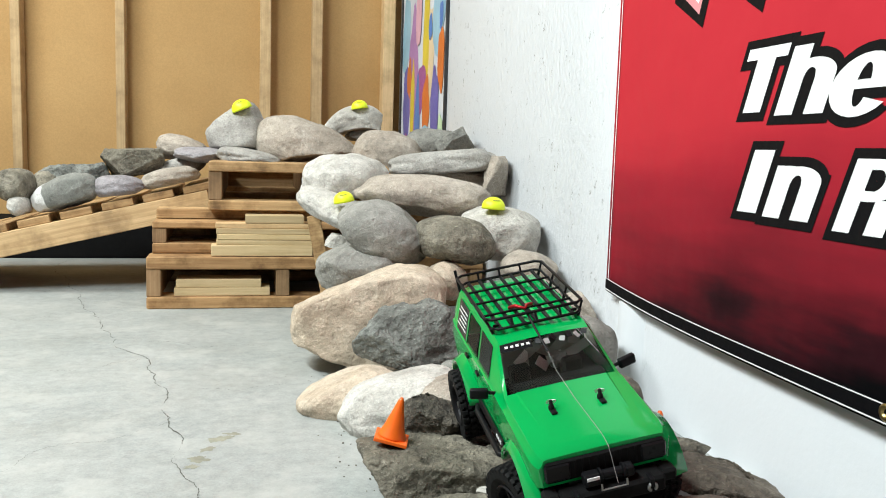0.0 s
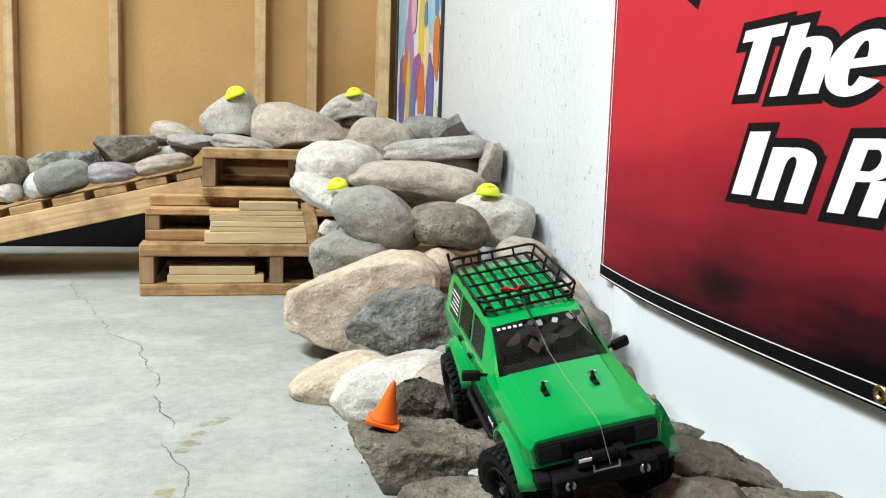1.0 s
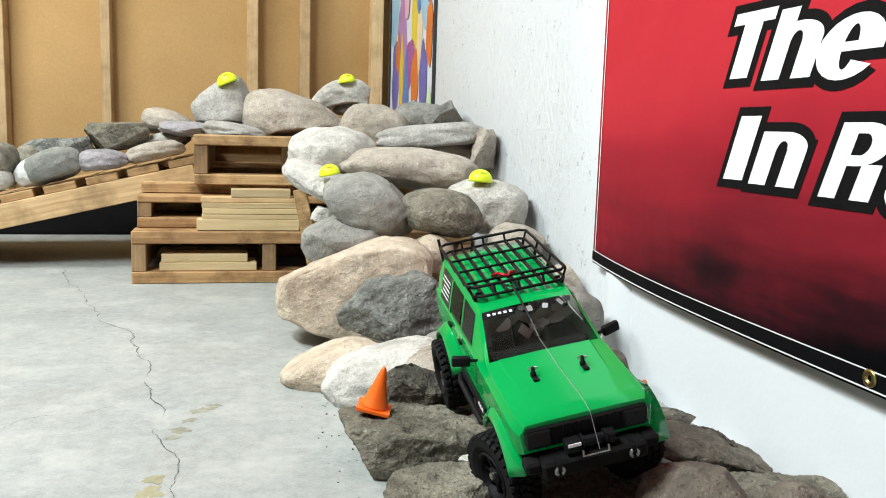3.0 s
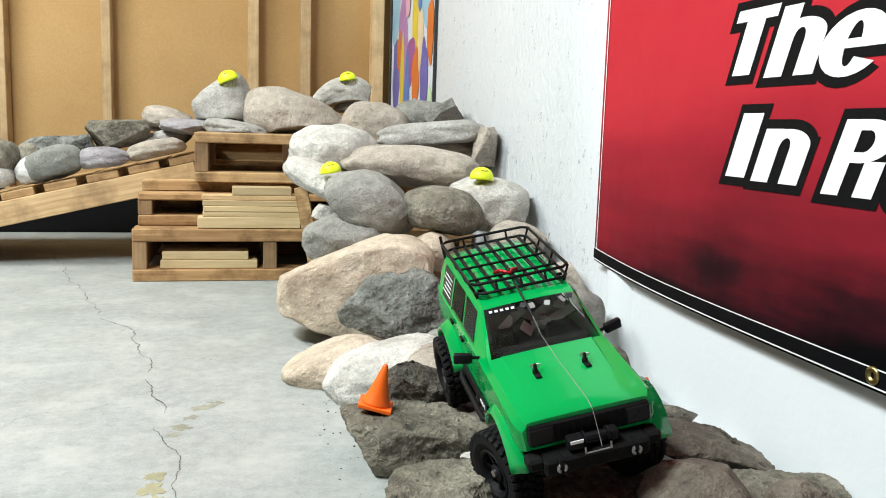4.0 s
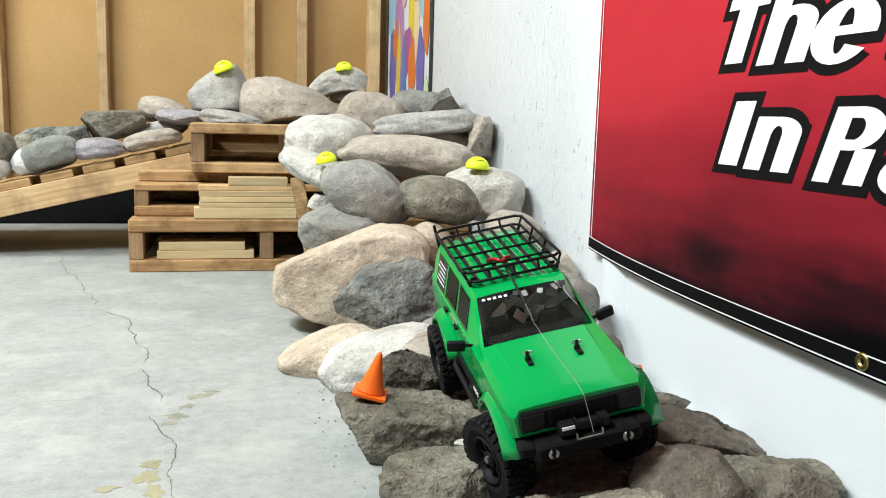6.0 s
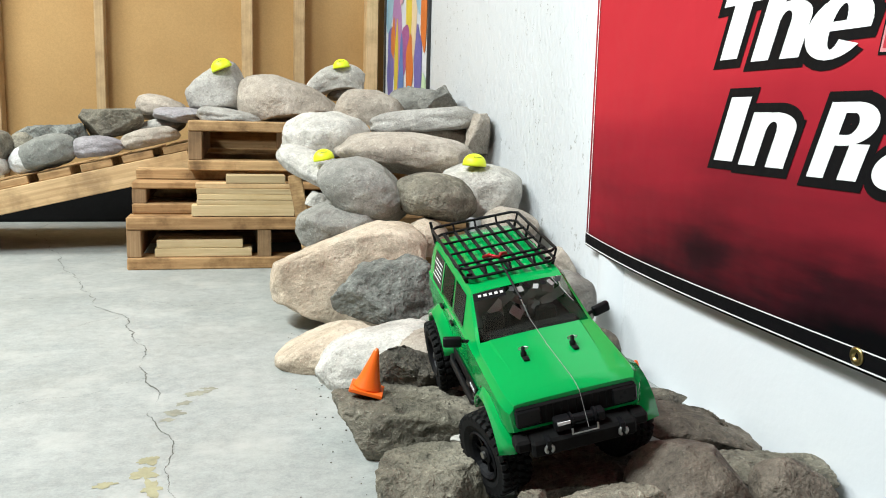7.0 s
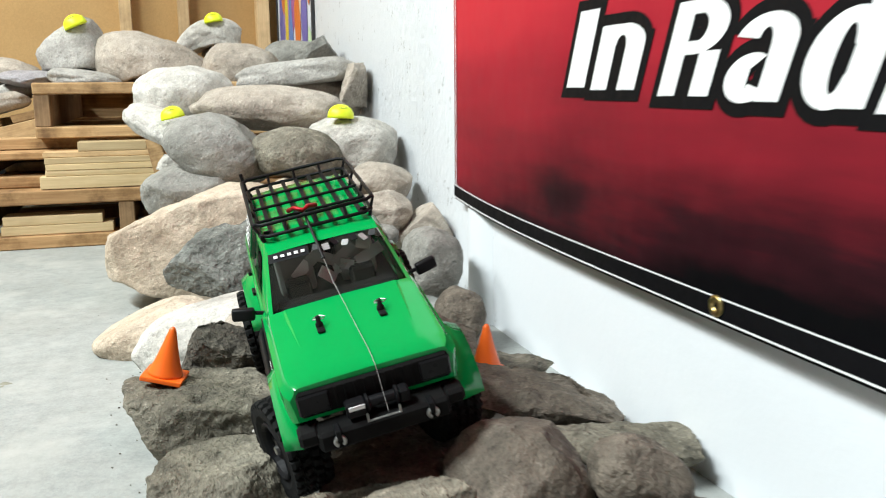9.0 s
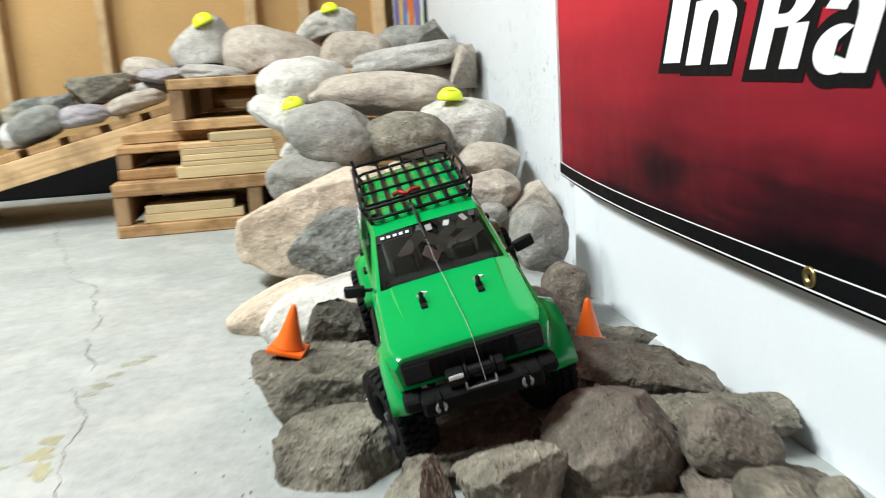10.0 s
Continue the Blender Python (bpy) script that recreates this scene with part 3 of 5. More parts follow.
# ---- pallets and boards ----
def pallet(m, label, wide=0.97, deep=1.1, tall=0.148, board=0.036, foot=0.034, inner=0.385, timber="pallet"):
    p = empty("pallet", m, label=label, category="pallet", group="stacked wooden pallets")
    for x in (0.019, wide * inner, wide - 0.019):
        part("stringer", box((x - 0.019, 0.004, foot), (x + 0.019, deep - 0.004, tall - board), 0.002), M["pallet_end"], p)
    n = 7
    for k in range(n):
        y = k * (deep - 0.09) / (n - 1)
        part("deck_board", box((0, y, tall - board), (wide, y + 0.09, tall), 0.003), M[timber], p)
    for y in (0, deep / 2 - 0.045, deep - 0.09):
        part("bottom_board", box((0, y, 0), (wide, y + 0.09, foot), 0.003), M[timber], p)
    # Unseen back board, added to block light so the pallet openings look dark.
    part("end_board", box((0.002, deep - 0.003, foot * 0.5), (wide - 0.002, deep + 0.015, tall - 0.004), 0.002), M[timber], p)
    return p


def plank(label, lo, hi, m=None, material="fresh", group="stack of fresh pine boards"):
    ob = part("board", box(lo, hi, 0.0015), M[material])
    if m is not None:
        ob.matrix_world = m
    return tagged(ob, label, "board", group)


pallet(pose(-0.268, 2.462, 0), "darkened wooden pallet on the concrete floor", timber="old_pallet")
pallet(pose(-0.258, 2.53, 0.149, 0, 0, 0.6), "darkened wooden pallet on another pallet", timber="old_pallet", tall=0.092, wide=0.95, board=0.02, foot=0.03)
pallet(pose(-0.105, 2.56, 0.272, 0, 0, 0), "upper wooden pallet of the stack with rocks on it", tall=0.143, wide=0.81, deep=0.95, board=0.03, foot=0.03)
plank("worn board lying on a pallet under the upper pallet", (0, 0, 0), (0.80, 0.09, 0.028), pose(-0.255, 2.62, 0.2425, 0, 0, 0.6), "pallet", "pallet packing boards")
plank("worn board lying on a pallet under the upper pallet", (0, 0, 0), (0.80, 0.09, 0.028), pose(-0.255, 3.2, 0.2425, 0, 0, 0.6), "pallet", "pallet packing boards")
for k, (x0, x1, y0, z0, z1) in enumerate(((-0.094, 0.19, 2.466, 0.150, 0.181), (-0.08, 0.19, 2.468, 0.1815, 0.196), (-0.078, 0.19, 2.466, 0.1965, 0.212), (-0.08, 0.19, 2.468, 0.2125, 0.228), (-0.083, 0.19, 2.472, 0.2285, 0.242), (0.0, 0.165, 2.472, 0.2425, 0.266))):
    if k == 4:
        plank("tan chipboard strip in a stack of pine boards", (x0, y0, z0), (x1, y0 + 0.058, z1), None, "ramp_wood")
    else:
        plank("fresh pale pine board in a stack on the pallet", (x0, y0, z0), (x1, y0 + 0.058, z1))
plank("pale board lying inside the bottom pallet", (-0.195, 2.474, 0.0345), (0.07, 2.56, 0.058), None, "fresh", "boards inside the pallet")
plank("pale board lying inside the bottom pallet", (-0.19, 2.478, 0.0585), (0.045, 2.56, 0.082), None, "fresh", "boards inside the pallet")
plank("brown board standing at the side of the rock pile", (-0.018, 0, 0), (0.018, 0.02, 0.28), pose(0.235, 2.36, 0.0, 0, -11, -8), "pallet", "boards propping the pile")


def ramp_pallet():
    p = empty("ramp_pallet", pose(-1.02, 2.74, 0.035, 0, -13.2, 0), label="wooden pallet leaning on the stack as a ramp", category="pallet")
    for y in (0, 0.26, 0.53):
        part("stringer", box((0, y, 0), (0.945, y + 0.036, 0.072), 0.002), M["ramp_wood"], p)
    for k in range(8):
        x = 0.02 + k * 0.122
        part("deck_board", box((x, 0.012, 0.0725), (x + 0.092, 0.57, 0.096), 0.002), M["pallet"], p)
    # Unseen boards added to stop light through the deck gaps from spotting the floor.
    for k in range(4):
        x = 0.0 + k * 0.238
        part("bottom_board", box((x, 0.040, 0.002), (x + 0.236, 0.258, 0.020), 0.002), M["pallet"], p)
        part("bottom_board", box((x, 0.298, 0.002), (x + 0.236, 0.528, 0.020), 0.002), M["pallet"], p)


ramp_pallet()
# Matt black block added to fill the dark space behind the ramp.
M["dark_void"] = plain_mat("filler_matt_black", (0.006, 0.006, 0.006), 0.95, relief=0.0)
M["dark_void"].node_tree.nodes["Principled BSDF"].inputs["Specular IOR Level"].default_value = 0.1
tagged(part("rubber_mat", box((-1.9, 3.56, 0.0), (-0.28, 3.98, 0.14), 0.01, 2), M["dark_void"]), "matt black block filling the dark space under the ramp", "mat")


# ---- floor cracks and stains ----
M["crack"] = plain_mat("crack_dirt", (0.10, 0.095, 0.08), 0.95)
M["stain"] = plain_mat("dried_stain", (0.29, 0.27, 0.165), 0.7, vary=0.25, grain=300)
M["stain_grey"] = plain_mat("dried_grey_stain", (0.25, 0.245, 0.19), 0.7, vary=0.25, grain=300)
FLOOR = bpy.data.objects["floor"]


def crack(points, seed, width=0.0022, sway=0.15):
    rnd = random.Random(seed)
    path = [Vector((*p, 0)) for p in points]
    for _ in range(5):
        fresh = [path[0]]
        for a, b in zip(path, path[1:]):
            d = b - a
            side = Vector((-d.y, d.x, 0))
            fresh += [(a + b) / 2 + side * rnd.uniform(-sway, sway), b]
        path = fresh
    bm = bmesh.new()
    rows = []
    for i, p in enumerate(path):
        d = (path[min(i + 1, len(path) - 1)] - path[max(i - 1, 0)]).normalized()
        w = width * rnd.uniform(0.1, 1.0) * max(0.02, 0.5 + 0.9 * noise.noise(p * 14 + Vector((seed, 0, 0))))
        s = Vector((-d.y, d.x, 0)) * w / 2
        rows.append((bm.verts.new(p + s + Vector((0, 0, 0.0006))), bm.verts.new(p - s + Vector((0, 0, 0.0006)))))
    for (a, b), (c, d) in zip(rows, rows[1:]):
        bm.faces.new((a, b, d, c))
    part("crack", bm, M["crack"], FLOOR)


crack([(-0.62, 3.6), (-0.691, 3.282), (-0.55, 2.976), (-0.48, 2.659), (-0.437, 2.487), (-0.358, 2.264), (-0.318, 2.156), (-0.207, 1.896), (-0.197, 1.814), (-0.174, 1.755), (-0.17, 1.689), (-0.137, 1.586), (-0.14, 1.514), (-0.12, 1.415), (-0.097, 1.371), (-0.095, 1.322), (-0.104, 1.257), (-0.086, 1.208), (-0.059, 1.121), (-0.065, 1.054), (-0.056, 0.999), (-0.01, 0.8)], 3, 0.0034, 0.10)
crack([(-0.318, 2.104), (-0.1, 1.98), (0.05, 1.99)], 5, 0.0016)
crack([(-0.9, 2.2), (-0.7, 2.05), (-0.318, 2.104)], 8, 0.0018)
crack([(-0.533, 2.836), (-0.66, 2.70), (-0.80, 2.72), (-1.0, 2.6)], 11, 0.0022)
crack([(-0.42, 2.44), (-0.55, 2.33), (-0.78, 2.36)], 12, 0.0018)
crack([(-0.201, 1.892), (-0.33, 1.80), (-0.46, 1.82)], 13, 0.0015)
crack([(-0.17, 1.701), (-0.02, 1.62), (0.08, 1.66)], 14, 0.0013)
crack([(-0.125, 1.442), (-0.25, 1.36), (-0.34, 1.24), (-0.36, 1.08)], 15, 0.0013)


def stain(x, y, rx, ry, turn, seed, material="stain"):
    rnd = random.Random(seed)
    off = Vector((seed * 3.7, 0, 0))
    bm = bmesh.new()
    ring = []
    for k in range(40):
        a = 2 * math.pi * k / 40
        r = 1 + 0.75 * noise.noise(Vector((math.cos(a) * 1.4, math.sin(a) * 1.4, 0)) + off) + 0.35 * noise.noise(Vector((math.cos(a) * 5, math.sin(a) * 5, 2)) + off)
        ring.append(bm.verts.new((rx * r * math.cos(a), ry * r * math.sin(a), 0)))
    bm.faces.new(ring)
    ob = part("stain", bm, M[material], FLOOR)
    ob.matrix_basis = pose(x, y, 0.0002 + 0.00003 * seed, 0, 0, turn)


for k, (x, y, rx, ry, turn, m) in enumerate(((-0.036, 1.348, 0.018, 0.012, 20, "stain_grey"), (-0.02, 1.37, 0.011, 0.007, 0, "stain_grey"), (-0.055, 1.305, 0.012, 0.008, 40, "stain_grey"), (-0.066, 1.262, 0.014, 0.014, 0, "stain_grey"), (-0.074, 1.232, 0.011, 0.007, 0, "stain_grey"), (-0.085, 1.085, 0.015, 0.014, 0, "stain"), (-0.086, 1.045, 0.014, 0.02, 0, "stain"), (-0.075, 1.0, 0.011, 0.022, 10, "stain"), (-0.13, 1.02, 0.012, 0.009, 10, "stain"))):
    stain(x, y, rx, ry, turn, k + 1, m)


def crumbs():
    """Grit and chips that have fallen from the rocks onto the floor."""
    rnd = random.Random(77)
    bm = bmesh.new()
    for _ in range(70):
        y = rnd.uniform(0.86, 1.75)
        x = 0.185 - 0.10 * (y - 1.2) ** 2 - abs(rnd.gauss(0, 0.035))
        r = rnd.uniform(0.0005, 0.0017)
        m = Matrix.LocRotScale((x, y, r * 0.5), Matrix.Rotation(rnd.uniform(0, 6.28), 3, "Z"), (r * rnd.uniform(0.7, 1.5), r, r * 0.7))
        bmesh.ops.create_icosphere(bm, subdivisions=1, radius=1, matrix=m)
    tagged(part("rock_crumbs", bm, M["dark"]), "dark rock crumbs scattered on the concrete floor", "gravel", kind="stuff")


crumbs()


# ---- banner ----
def banner_mat():
    mat, tree, bsdf = nodes_of("printed_vinyl_banner")
    vec = coords(tree, spread=False)
    sep = tree.nodes.new("ShaderNodeSeparateXYZ")
    tree.links.new(vec, sep.inputs[0])
    slant = coords(tree, (1, 1.3, 8), spread=False)
    slant.node.inputs["Rotation"].default_value = (math.radians(30), 0, 0)
    streak = noise_tex(tree, slant, 1.2, 6, 0.55)
    wave = noise_tex(tree, vec, 3.0, 4, 0.55)
    a = tree.nodes.new("ShaderNodeMath")
    a.operation = "MULTIPLY_ADD"
    tree.links.new(streak, a.inputs[0])
    a.inputs[1].default_value = 0.26
    tree.links.new(sep.outputs["Z"], a.inputs[2])
    b = tree.nodes.new("ShaderNodeMath")
    b.operation = "MULTIPLY_ADD"
    tree.links.new(wave, b.inputs[0])
    b.inputs[1].default_value = 0.10
    tree.links.new(a.outputs[0], b.inputs[2])
    c = tree.nodes.new("ShaderNodeMath")
    c.operation = "MULTIPLY_ADD"
    tree.links.new(sep.outputs["Y"], c.inputs[0])
    c.inputs[1].default_value = 0.09
    tree.links.new(b.outputs[0], c.inputs[2])
    col = ramp(tree, c.outputs[0], [(0.48, (0.0022, 0.0022, 0.003)), (0.52, (0.026, 0.005, 0.008)), (0.59, (0.17, 0.010, 0.018)), (0.69, (0.31, 0.014, 0.026)), (0.82, (0.46, 0.024, 0.036))])
    tree.links.new(col.outputs[0], bsdf.inputs["Base Color"])
    bsdf.inputs["Roughness"].default_value = 0.5
    bsdf.inputs["Specular IOR Level"].default_value = 0.08
    bump(tree, bsdf, noise_tex(tree, vec, 5, 3, 0.5), 0.35, 0.03)
    bump(tree, bsdf, noise_tex(tree, vec, 700, 2, 0.5), 0.12, 0.0006)
    return mat


M["banner"] = banner_mat()
M["black_vinyl"] = plain_mat("black_vinyl", (0.003, 0.003, 0.004), 0.6)
M["black_vinyl"].node_tree.nodes["Principled BSDF"].inputs["Specular IOR Level"].default_value = 0.12
M["white_print"] = plain_mat("white_print", (0.80, 0.80, 0.80), 0.5, vary=0.03)
M["pink_print"] = plain_mat("pink_print", (0.62, 0.24, 0.26), 0.5)
M["red_print"] = plain_mat("red_print", (0.46, 0.022, 0.04), 0.5)
M["brass"] = plain_mat("dull_brass", (0.42, 0.32, 0.13), 0.35, 1.0)
B_LEFT, B_RIGHT, B_TOP = 1.553, -1.25, 1.35


def banner_low(y):
    """The height of the hanging edge, which dips away from the corner."""
    s = (B_LEFT - y) / 0.8
    return 0.200 - 0.027 * (1 - math.exp(-3.2 * s))


def banner_face(y, z):
    """How far the cloth stands off the wall."""
    return WALL_X - 0.0195 - 0.0016 * noise.noise(Vector((0, y * 2.2, z * 2.0))) - 0.002 * math.exp(-(((z - 0.2) / 0.12) ** 2)) * (1 - math.exp(-(B_LEFT - y) * 5))


def strip(y0, y1, low, high, proud, steps=80, rows=1):
    bm = bmesh.new()
    grid = []
    for i in range(steps + 1):
        y = y0 + (y1 - y0) * i / steps
        col = []
        for j in range(rows + 1):
            z = low(y) + (high(y) - low(y)) * j / rows
            col.append(bm.verts.new((banner_face(y, z) - proud, y, z)))
        grid.append(col)
    for a, b in zip(grid, grid[1:]):
        for j in range(rows):
            bm.faces.new((a[j], b[j], b[j + 1], a[j + 1]))
    return bm


def banner():
    ob = tagged(part("banner", strip(B_LEFT, B_RIGHT, banner_low, lambda y: B_TOP, 0.0, 120, 50), M["banner"], smooth=True), "red and black vinyl banner with white slanted lettering", "banner")
    thick = ob.modifiers.new("cloth", "SOLIDIFY")
    thick.thickness, thick.offset = 0.002, 0
    part("hem", strip(B_LEFT, B_RIGHT, lambda y: banner_low(y) + 0.0025, lambda y: banner_low(y) + 0.024, 0.0022), M["black_vinyl"], ob)
    part("edge_piping", strip(B_LEFT, B_RIGHT, lambda y: banner_low(y) + 0.0035, lambda y: banner_low(y) + 0.0055, 0.0032), M["white_print"], ob)
    part("stitching", strip(B_LEFT, B_RIGHT, lambda y: banner_low(y) + 0.0245, lambda y: banner_low(y) + 0.0262, 0.0032), M["white_print"], ob)
    part("stitching", strip(B_LEFT - 0.0115, B_LEFT - 0.0140, lambda y: banner_low(y) + 0.024, lambda y: B_TOP, 0.0026, 1, 60), M["white_print"], ob)
    for y in (0.781, -0.2, -1.15):
        g = part("grommet", lathe([(0.0105, 0), (0.0105, 0.002), (0.008, 0.0032), (0.0045, 0.0028), (0.004, 0.0)], 20), M["brass"], ob, "brass grommet", smooth=True)
        g.matrix_world = Matrix.Translation((banner_face(y, 0.19) - 0.002, y, 0.191)) @ pose(0, 0, 0, 0, -90, 0)
    return ob


BANNER = banner()


GLYPHS = {
    "T": (0.62, (("bar", 0, 0.82, 0.62, 1), ("bar", 0.178, 0, 0.454, 0.83))),
    "h": (0.52, (("bar", 0, 0, 0.2, 1), ("bar", 0.32, 0, 0.52, 0.56), ("arc", 0.26, 0.55, 0.26, 0.25, 0, 180))),
    "n": (0.52, (("bar", 0, 0, 0.2, 0.8), ("bar", 0.32, 0, 0.52, 0.56), ("arc", 0.26, 0.55, 0.26, 0.25, 0, 180))),
    "e": (0.52, (("arc", 0.26, 0.40, 0.26, 0.42, 0, 325), ("bar", 0.14, 0.35, 0.52, 0.47))),
    "I": (0.21, (("bar", 0, 0, 0.21, 1),)),
    "R": (0.58, (("bar", 0, 0, 0.2, 1), ("arc", 0.28, 0.72, 0.30, 0.28, -90, 90), ("bar", 0.19, 0.86, 0.30, 1), ("bar", 0.19, 0.44, 0.30, 0.58), ("bar", 0.36, 0, 0.57, 0.47))),
    "a": (0.52, (("bar", 0.32, 0, 0.52, 0.58), ("arc", 0.26, 0.55, 0.26, 0.27, 0, 165), ("arc", 0.21, 0.22, 0.21, 0.24, 60, 330))),
    "d": (0.52, (("bar", 0.32, 0, 0.52, 1), ("arc", 0.26, 0.40, 0.26, 0.42, 25, 335))),
    "i": (0.21, (("bar", 0, 0, 0.21, 0.78), ("bar", 0, 0.84, 0.21, 1))),
    "o": (0.52, (("arc", 0.26, 0.40, 0.26, 0.42, 0, 360),)),
}


def letter(glyph, y, z, cap, wide, grow, proud, name, mat):
    """One slanted heavy letter made of bars and bows, grown all round by grow."""
    bm = bmesh.new()
    gx, gz = grow / wide, grow / cap
    for k, piece in enumerate(GLYPHS[glyph][1]):
        if piece[0] == "bar":
            x0, y0, x1, y1 = piece[1:]
            loops = [[(x0 - gx, y0 - gz), (x1 + gx, y0 - gz), (x1 + gx, y1 + gz), (x0 - gx, y1 + gz)]]
        else:
            cx, cy, rx, ry, a0, a1 = piece[1:]
            ix, iy = max(0.0, rx - 0.205 - gx), max(0.0, ry - 0.135 - gz)
            steps = 22
            angles = [math.radians(a0 + (a1 - a0) * n / steps) for n in range(steps + 1)]
            ring = [((cx + (rx + gx) * math.cos(a), cy + (ry + gz) * math.sin(a)), (cx + ix * math.cos(a), cy + iy * math.sin(a))) for a in angles]
            loops = [[p[0], q[0], q[1], p[1]] for p, q in zip(ring, ring[1:])]
        for loop in loops:
            if len({(round(u, 5), round(v, 5)) for u, v in loop}) < 4:
                loop = loop[:3]
            flat = [(y - wide * u - 0.40 * cap * v, z + cap * v) for u, v in loop]
            bm.faces.new([bm.verts.new((banner_face(v, w) - proud - 0.00002 * k, v, w)) for v, w in flat])
    part(name, bm, mat, BANNER)


def lettering(*letters):
    for c, y, z, cap, wide in letters:
        letter(c, y, z, cap, wide, 0.0122, 0.0018, "letter_outline", M["black_vinyl"])
        letter(c, y, z, cap, wide, 0.0, 0.0026, "letter", M["white_print"])


lettering(("T", 1.136, 0.531, 0.088, 0.152), ("h", 1.034, 0.525, 0.088, 0.192), ("e", 0.937, 0.520, 0.088, 0.212))
lettering(("I", 1.106, 0.391, 0.088, 0.224), ("n", 1.044, 0.388, 0.088, 0.19))
lettering(("R", 0.899, 0.382, 0.088, 0.150), ("a", 0.797, 0.378, 0.089, 0.154), ("d", 0.703, 0.374, 0.090, 0.150), ("i", 0.614, 0.371, 0.090, 0.17), ("o", 0.567, 0.368, 0.090, 0.160))


def wedge(points, name, mat, proud):
    bm = bmesh.new()
    bm.faces.new([bm.verts.new((banner_face(y, z) - 0.0014 - 0.15 * proud, y, z)) for y, z in points])
    part(name, bm, mat, BANNER)


for dy, s in ((0.0, 1.0), (-0.16, 0.8)):
    wedge([(1.345 + dy, 0.80), (1.335 + dy, 0.72), (1.240 + dy, 0.668), (1.195 + dy, 0.80)], "letter_shape", M["black_vinyl"], 0.003)
    wedge([(1.33 + dy, 0.80), (1.322 + dy, 0.735), (1.252 + dy, 0.69), (1.215 + dy, 0.80)], "letter_shape", M["pink_print"], 0.005)
    wedge([(1.318 + dy, 0.80), (1.31 + dy, 0.745), (1.255 + dy, 0.707), (1.225 + dy, 0.80)], "letter_shape", M["white_print"], 0.007)


for name, mat, g, proud in (("letter_shape", M["black_vinyl"], 0.016, 0.003), ("letter_shape", M["pink_print"], 0.013, 0.005), ("letter_shape", M["red_print"], 0.009, 0.007)):
    wedge([(0.785 + g, 0.535 - g), (0.70 - g, 0.533 - g), (0.675 - g, 0.65 + g), (0.76 + g, 0.65 + g)], name, mat, proud)


# ---- painting on the wall ----
def painting():
    y0, y1, z0, z1 = 3.085, 3.985, 0.40, 1.35
    M["canvas"] = plain_mat("pale_canvas", (0.62, 0.66, 0.72), 0.6)
    M["frame_black"] = plain_mat("thin_black_frame", (0.02, 0.02, 0.022), 0.5)
    ob = tagged(part("painting", box((WALL_X - 0.006, y0, z0), (WALL_X - 0.001, y1, z1)), M["canvas"]), "bright abstract painting in a thin black frame", "painting")
    for y in (y0 - 0.012, y1):
        part("frame", box((WALL_X - 0.013, y, z0), (WALL_X - 0.001, y + 0.012, z1), 0.002), M["frame_black"], ob)
    for z in (z0 - 0.012, z1):
        part("frame", box((WALL_X - 0.013, y0, z), (WALL_X - 0.001, y1, z + 0.012), 0.002), M["frame_black"], ob)
    paints = {n: plain_mat("paint_" + n, c, 0.45) for n, c in (("violet", (0.13, 0.12, 0.40)), ("yellow", (0.66, 0.52, 0.05)), ("orange", (0.62, 0.16, 0.03)), ("lilac", (0.40, 0.2, 0.46)), ("sky", (0.3, 0.52, 0.66)), ("blue", (0.08, 0.2, 0.52)), ("plum", (0.34, 0.09, 0.3)), ("cream", (0.75, 0.6, 0.4)), ("lime", (0.5, 0.68, 0.45)), ("pink", (0.7, 0.4, 0.5)))}
    shapes = [("violet", 3.86, 0.66, 0.09, 0.17), ("lilac", 3.72, 0.80, 0.10, 0.26), ("sky", 3.88, 0.97, 0.09, 0.18), ("yellow", 3.72, 0.62, 0.045, 0.24), ("orange", 3.80, 0.78, 0.05, 0.09), ("cream", 3.40, 0.86, 0.13, 0.22), ("yellow", 3.45, 0.95, 0.06, 0.24), ("plum", 3.52, 0.72, 0.09, 0.10), ("blue", 3.60, 0.60, 0.055, 0.16), ("orange", 3.43, 0.64, 0.075, 0.12), ("violet", 3.26, 0.62, 0.07, 0.16), ("sky", 3.22, 0.98, 0.09, 0.15), ("orange", 3.17, 0.80, 0.05, 0.12), ("sky", 3.40, 0.50, 0.11, 0.07), ("plum", 3.84, 0.48, 0.045, 0.07), ("pink", 3.74, 0.48, 0.03, 0.08), ("lime", 3.15, 0.52, 0.05, 0.09), ("blue", 3.36, 0.95, 0.03, 0.05), ("blue", 3.17, 0.97, 0.03, 0.06), ("pink", 3.60, 1.06, 0.06, 0.16), ("violet", 3.55, 1.2, 0.1, 0.1), ("orange", 3.2, 1.2, 0.08, 0.08)]
    for i, (c, y, z, ry, rz) in enumerate(shapes):
        bm = bmesh.new()
        ring = []
        for k in range(26):
            a = 2 * math.pi * k / 26
            r = 1 + 0.45 * noise.noise(Vector((math.cos(a) * 1.1, math.sin(a) * 1.1, i * 2.3)))
            ring.append(bm.verts.new((WALL_X - 0.0064 - 0.0002 * i, min(y1 - 0.004, max(y0 + 0.004, y + ry * r * math.cos(a))), max(z0, z + rz * r * math.sin(a)))))
        bm.faces.new(ring)
        part("paint_shape", bm, paints[c], ob)


painting()


# ---- markers and cones ----
M["yellow"] = plain_mat("fluorescent_yellow_plastic", (0.74, 0.86, 0.02), 0.45)
M["orange"] = plain_mat("orange_plastic", (0.90, 0.14, 0.01), 0.38, vary=0.06)
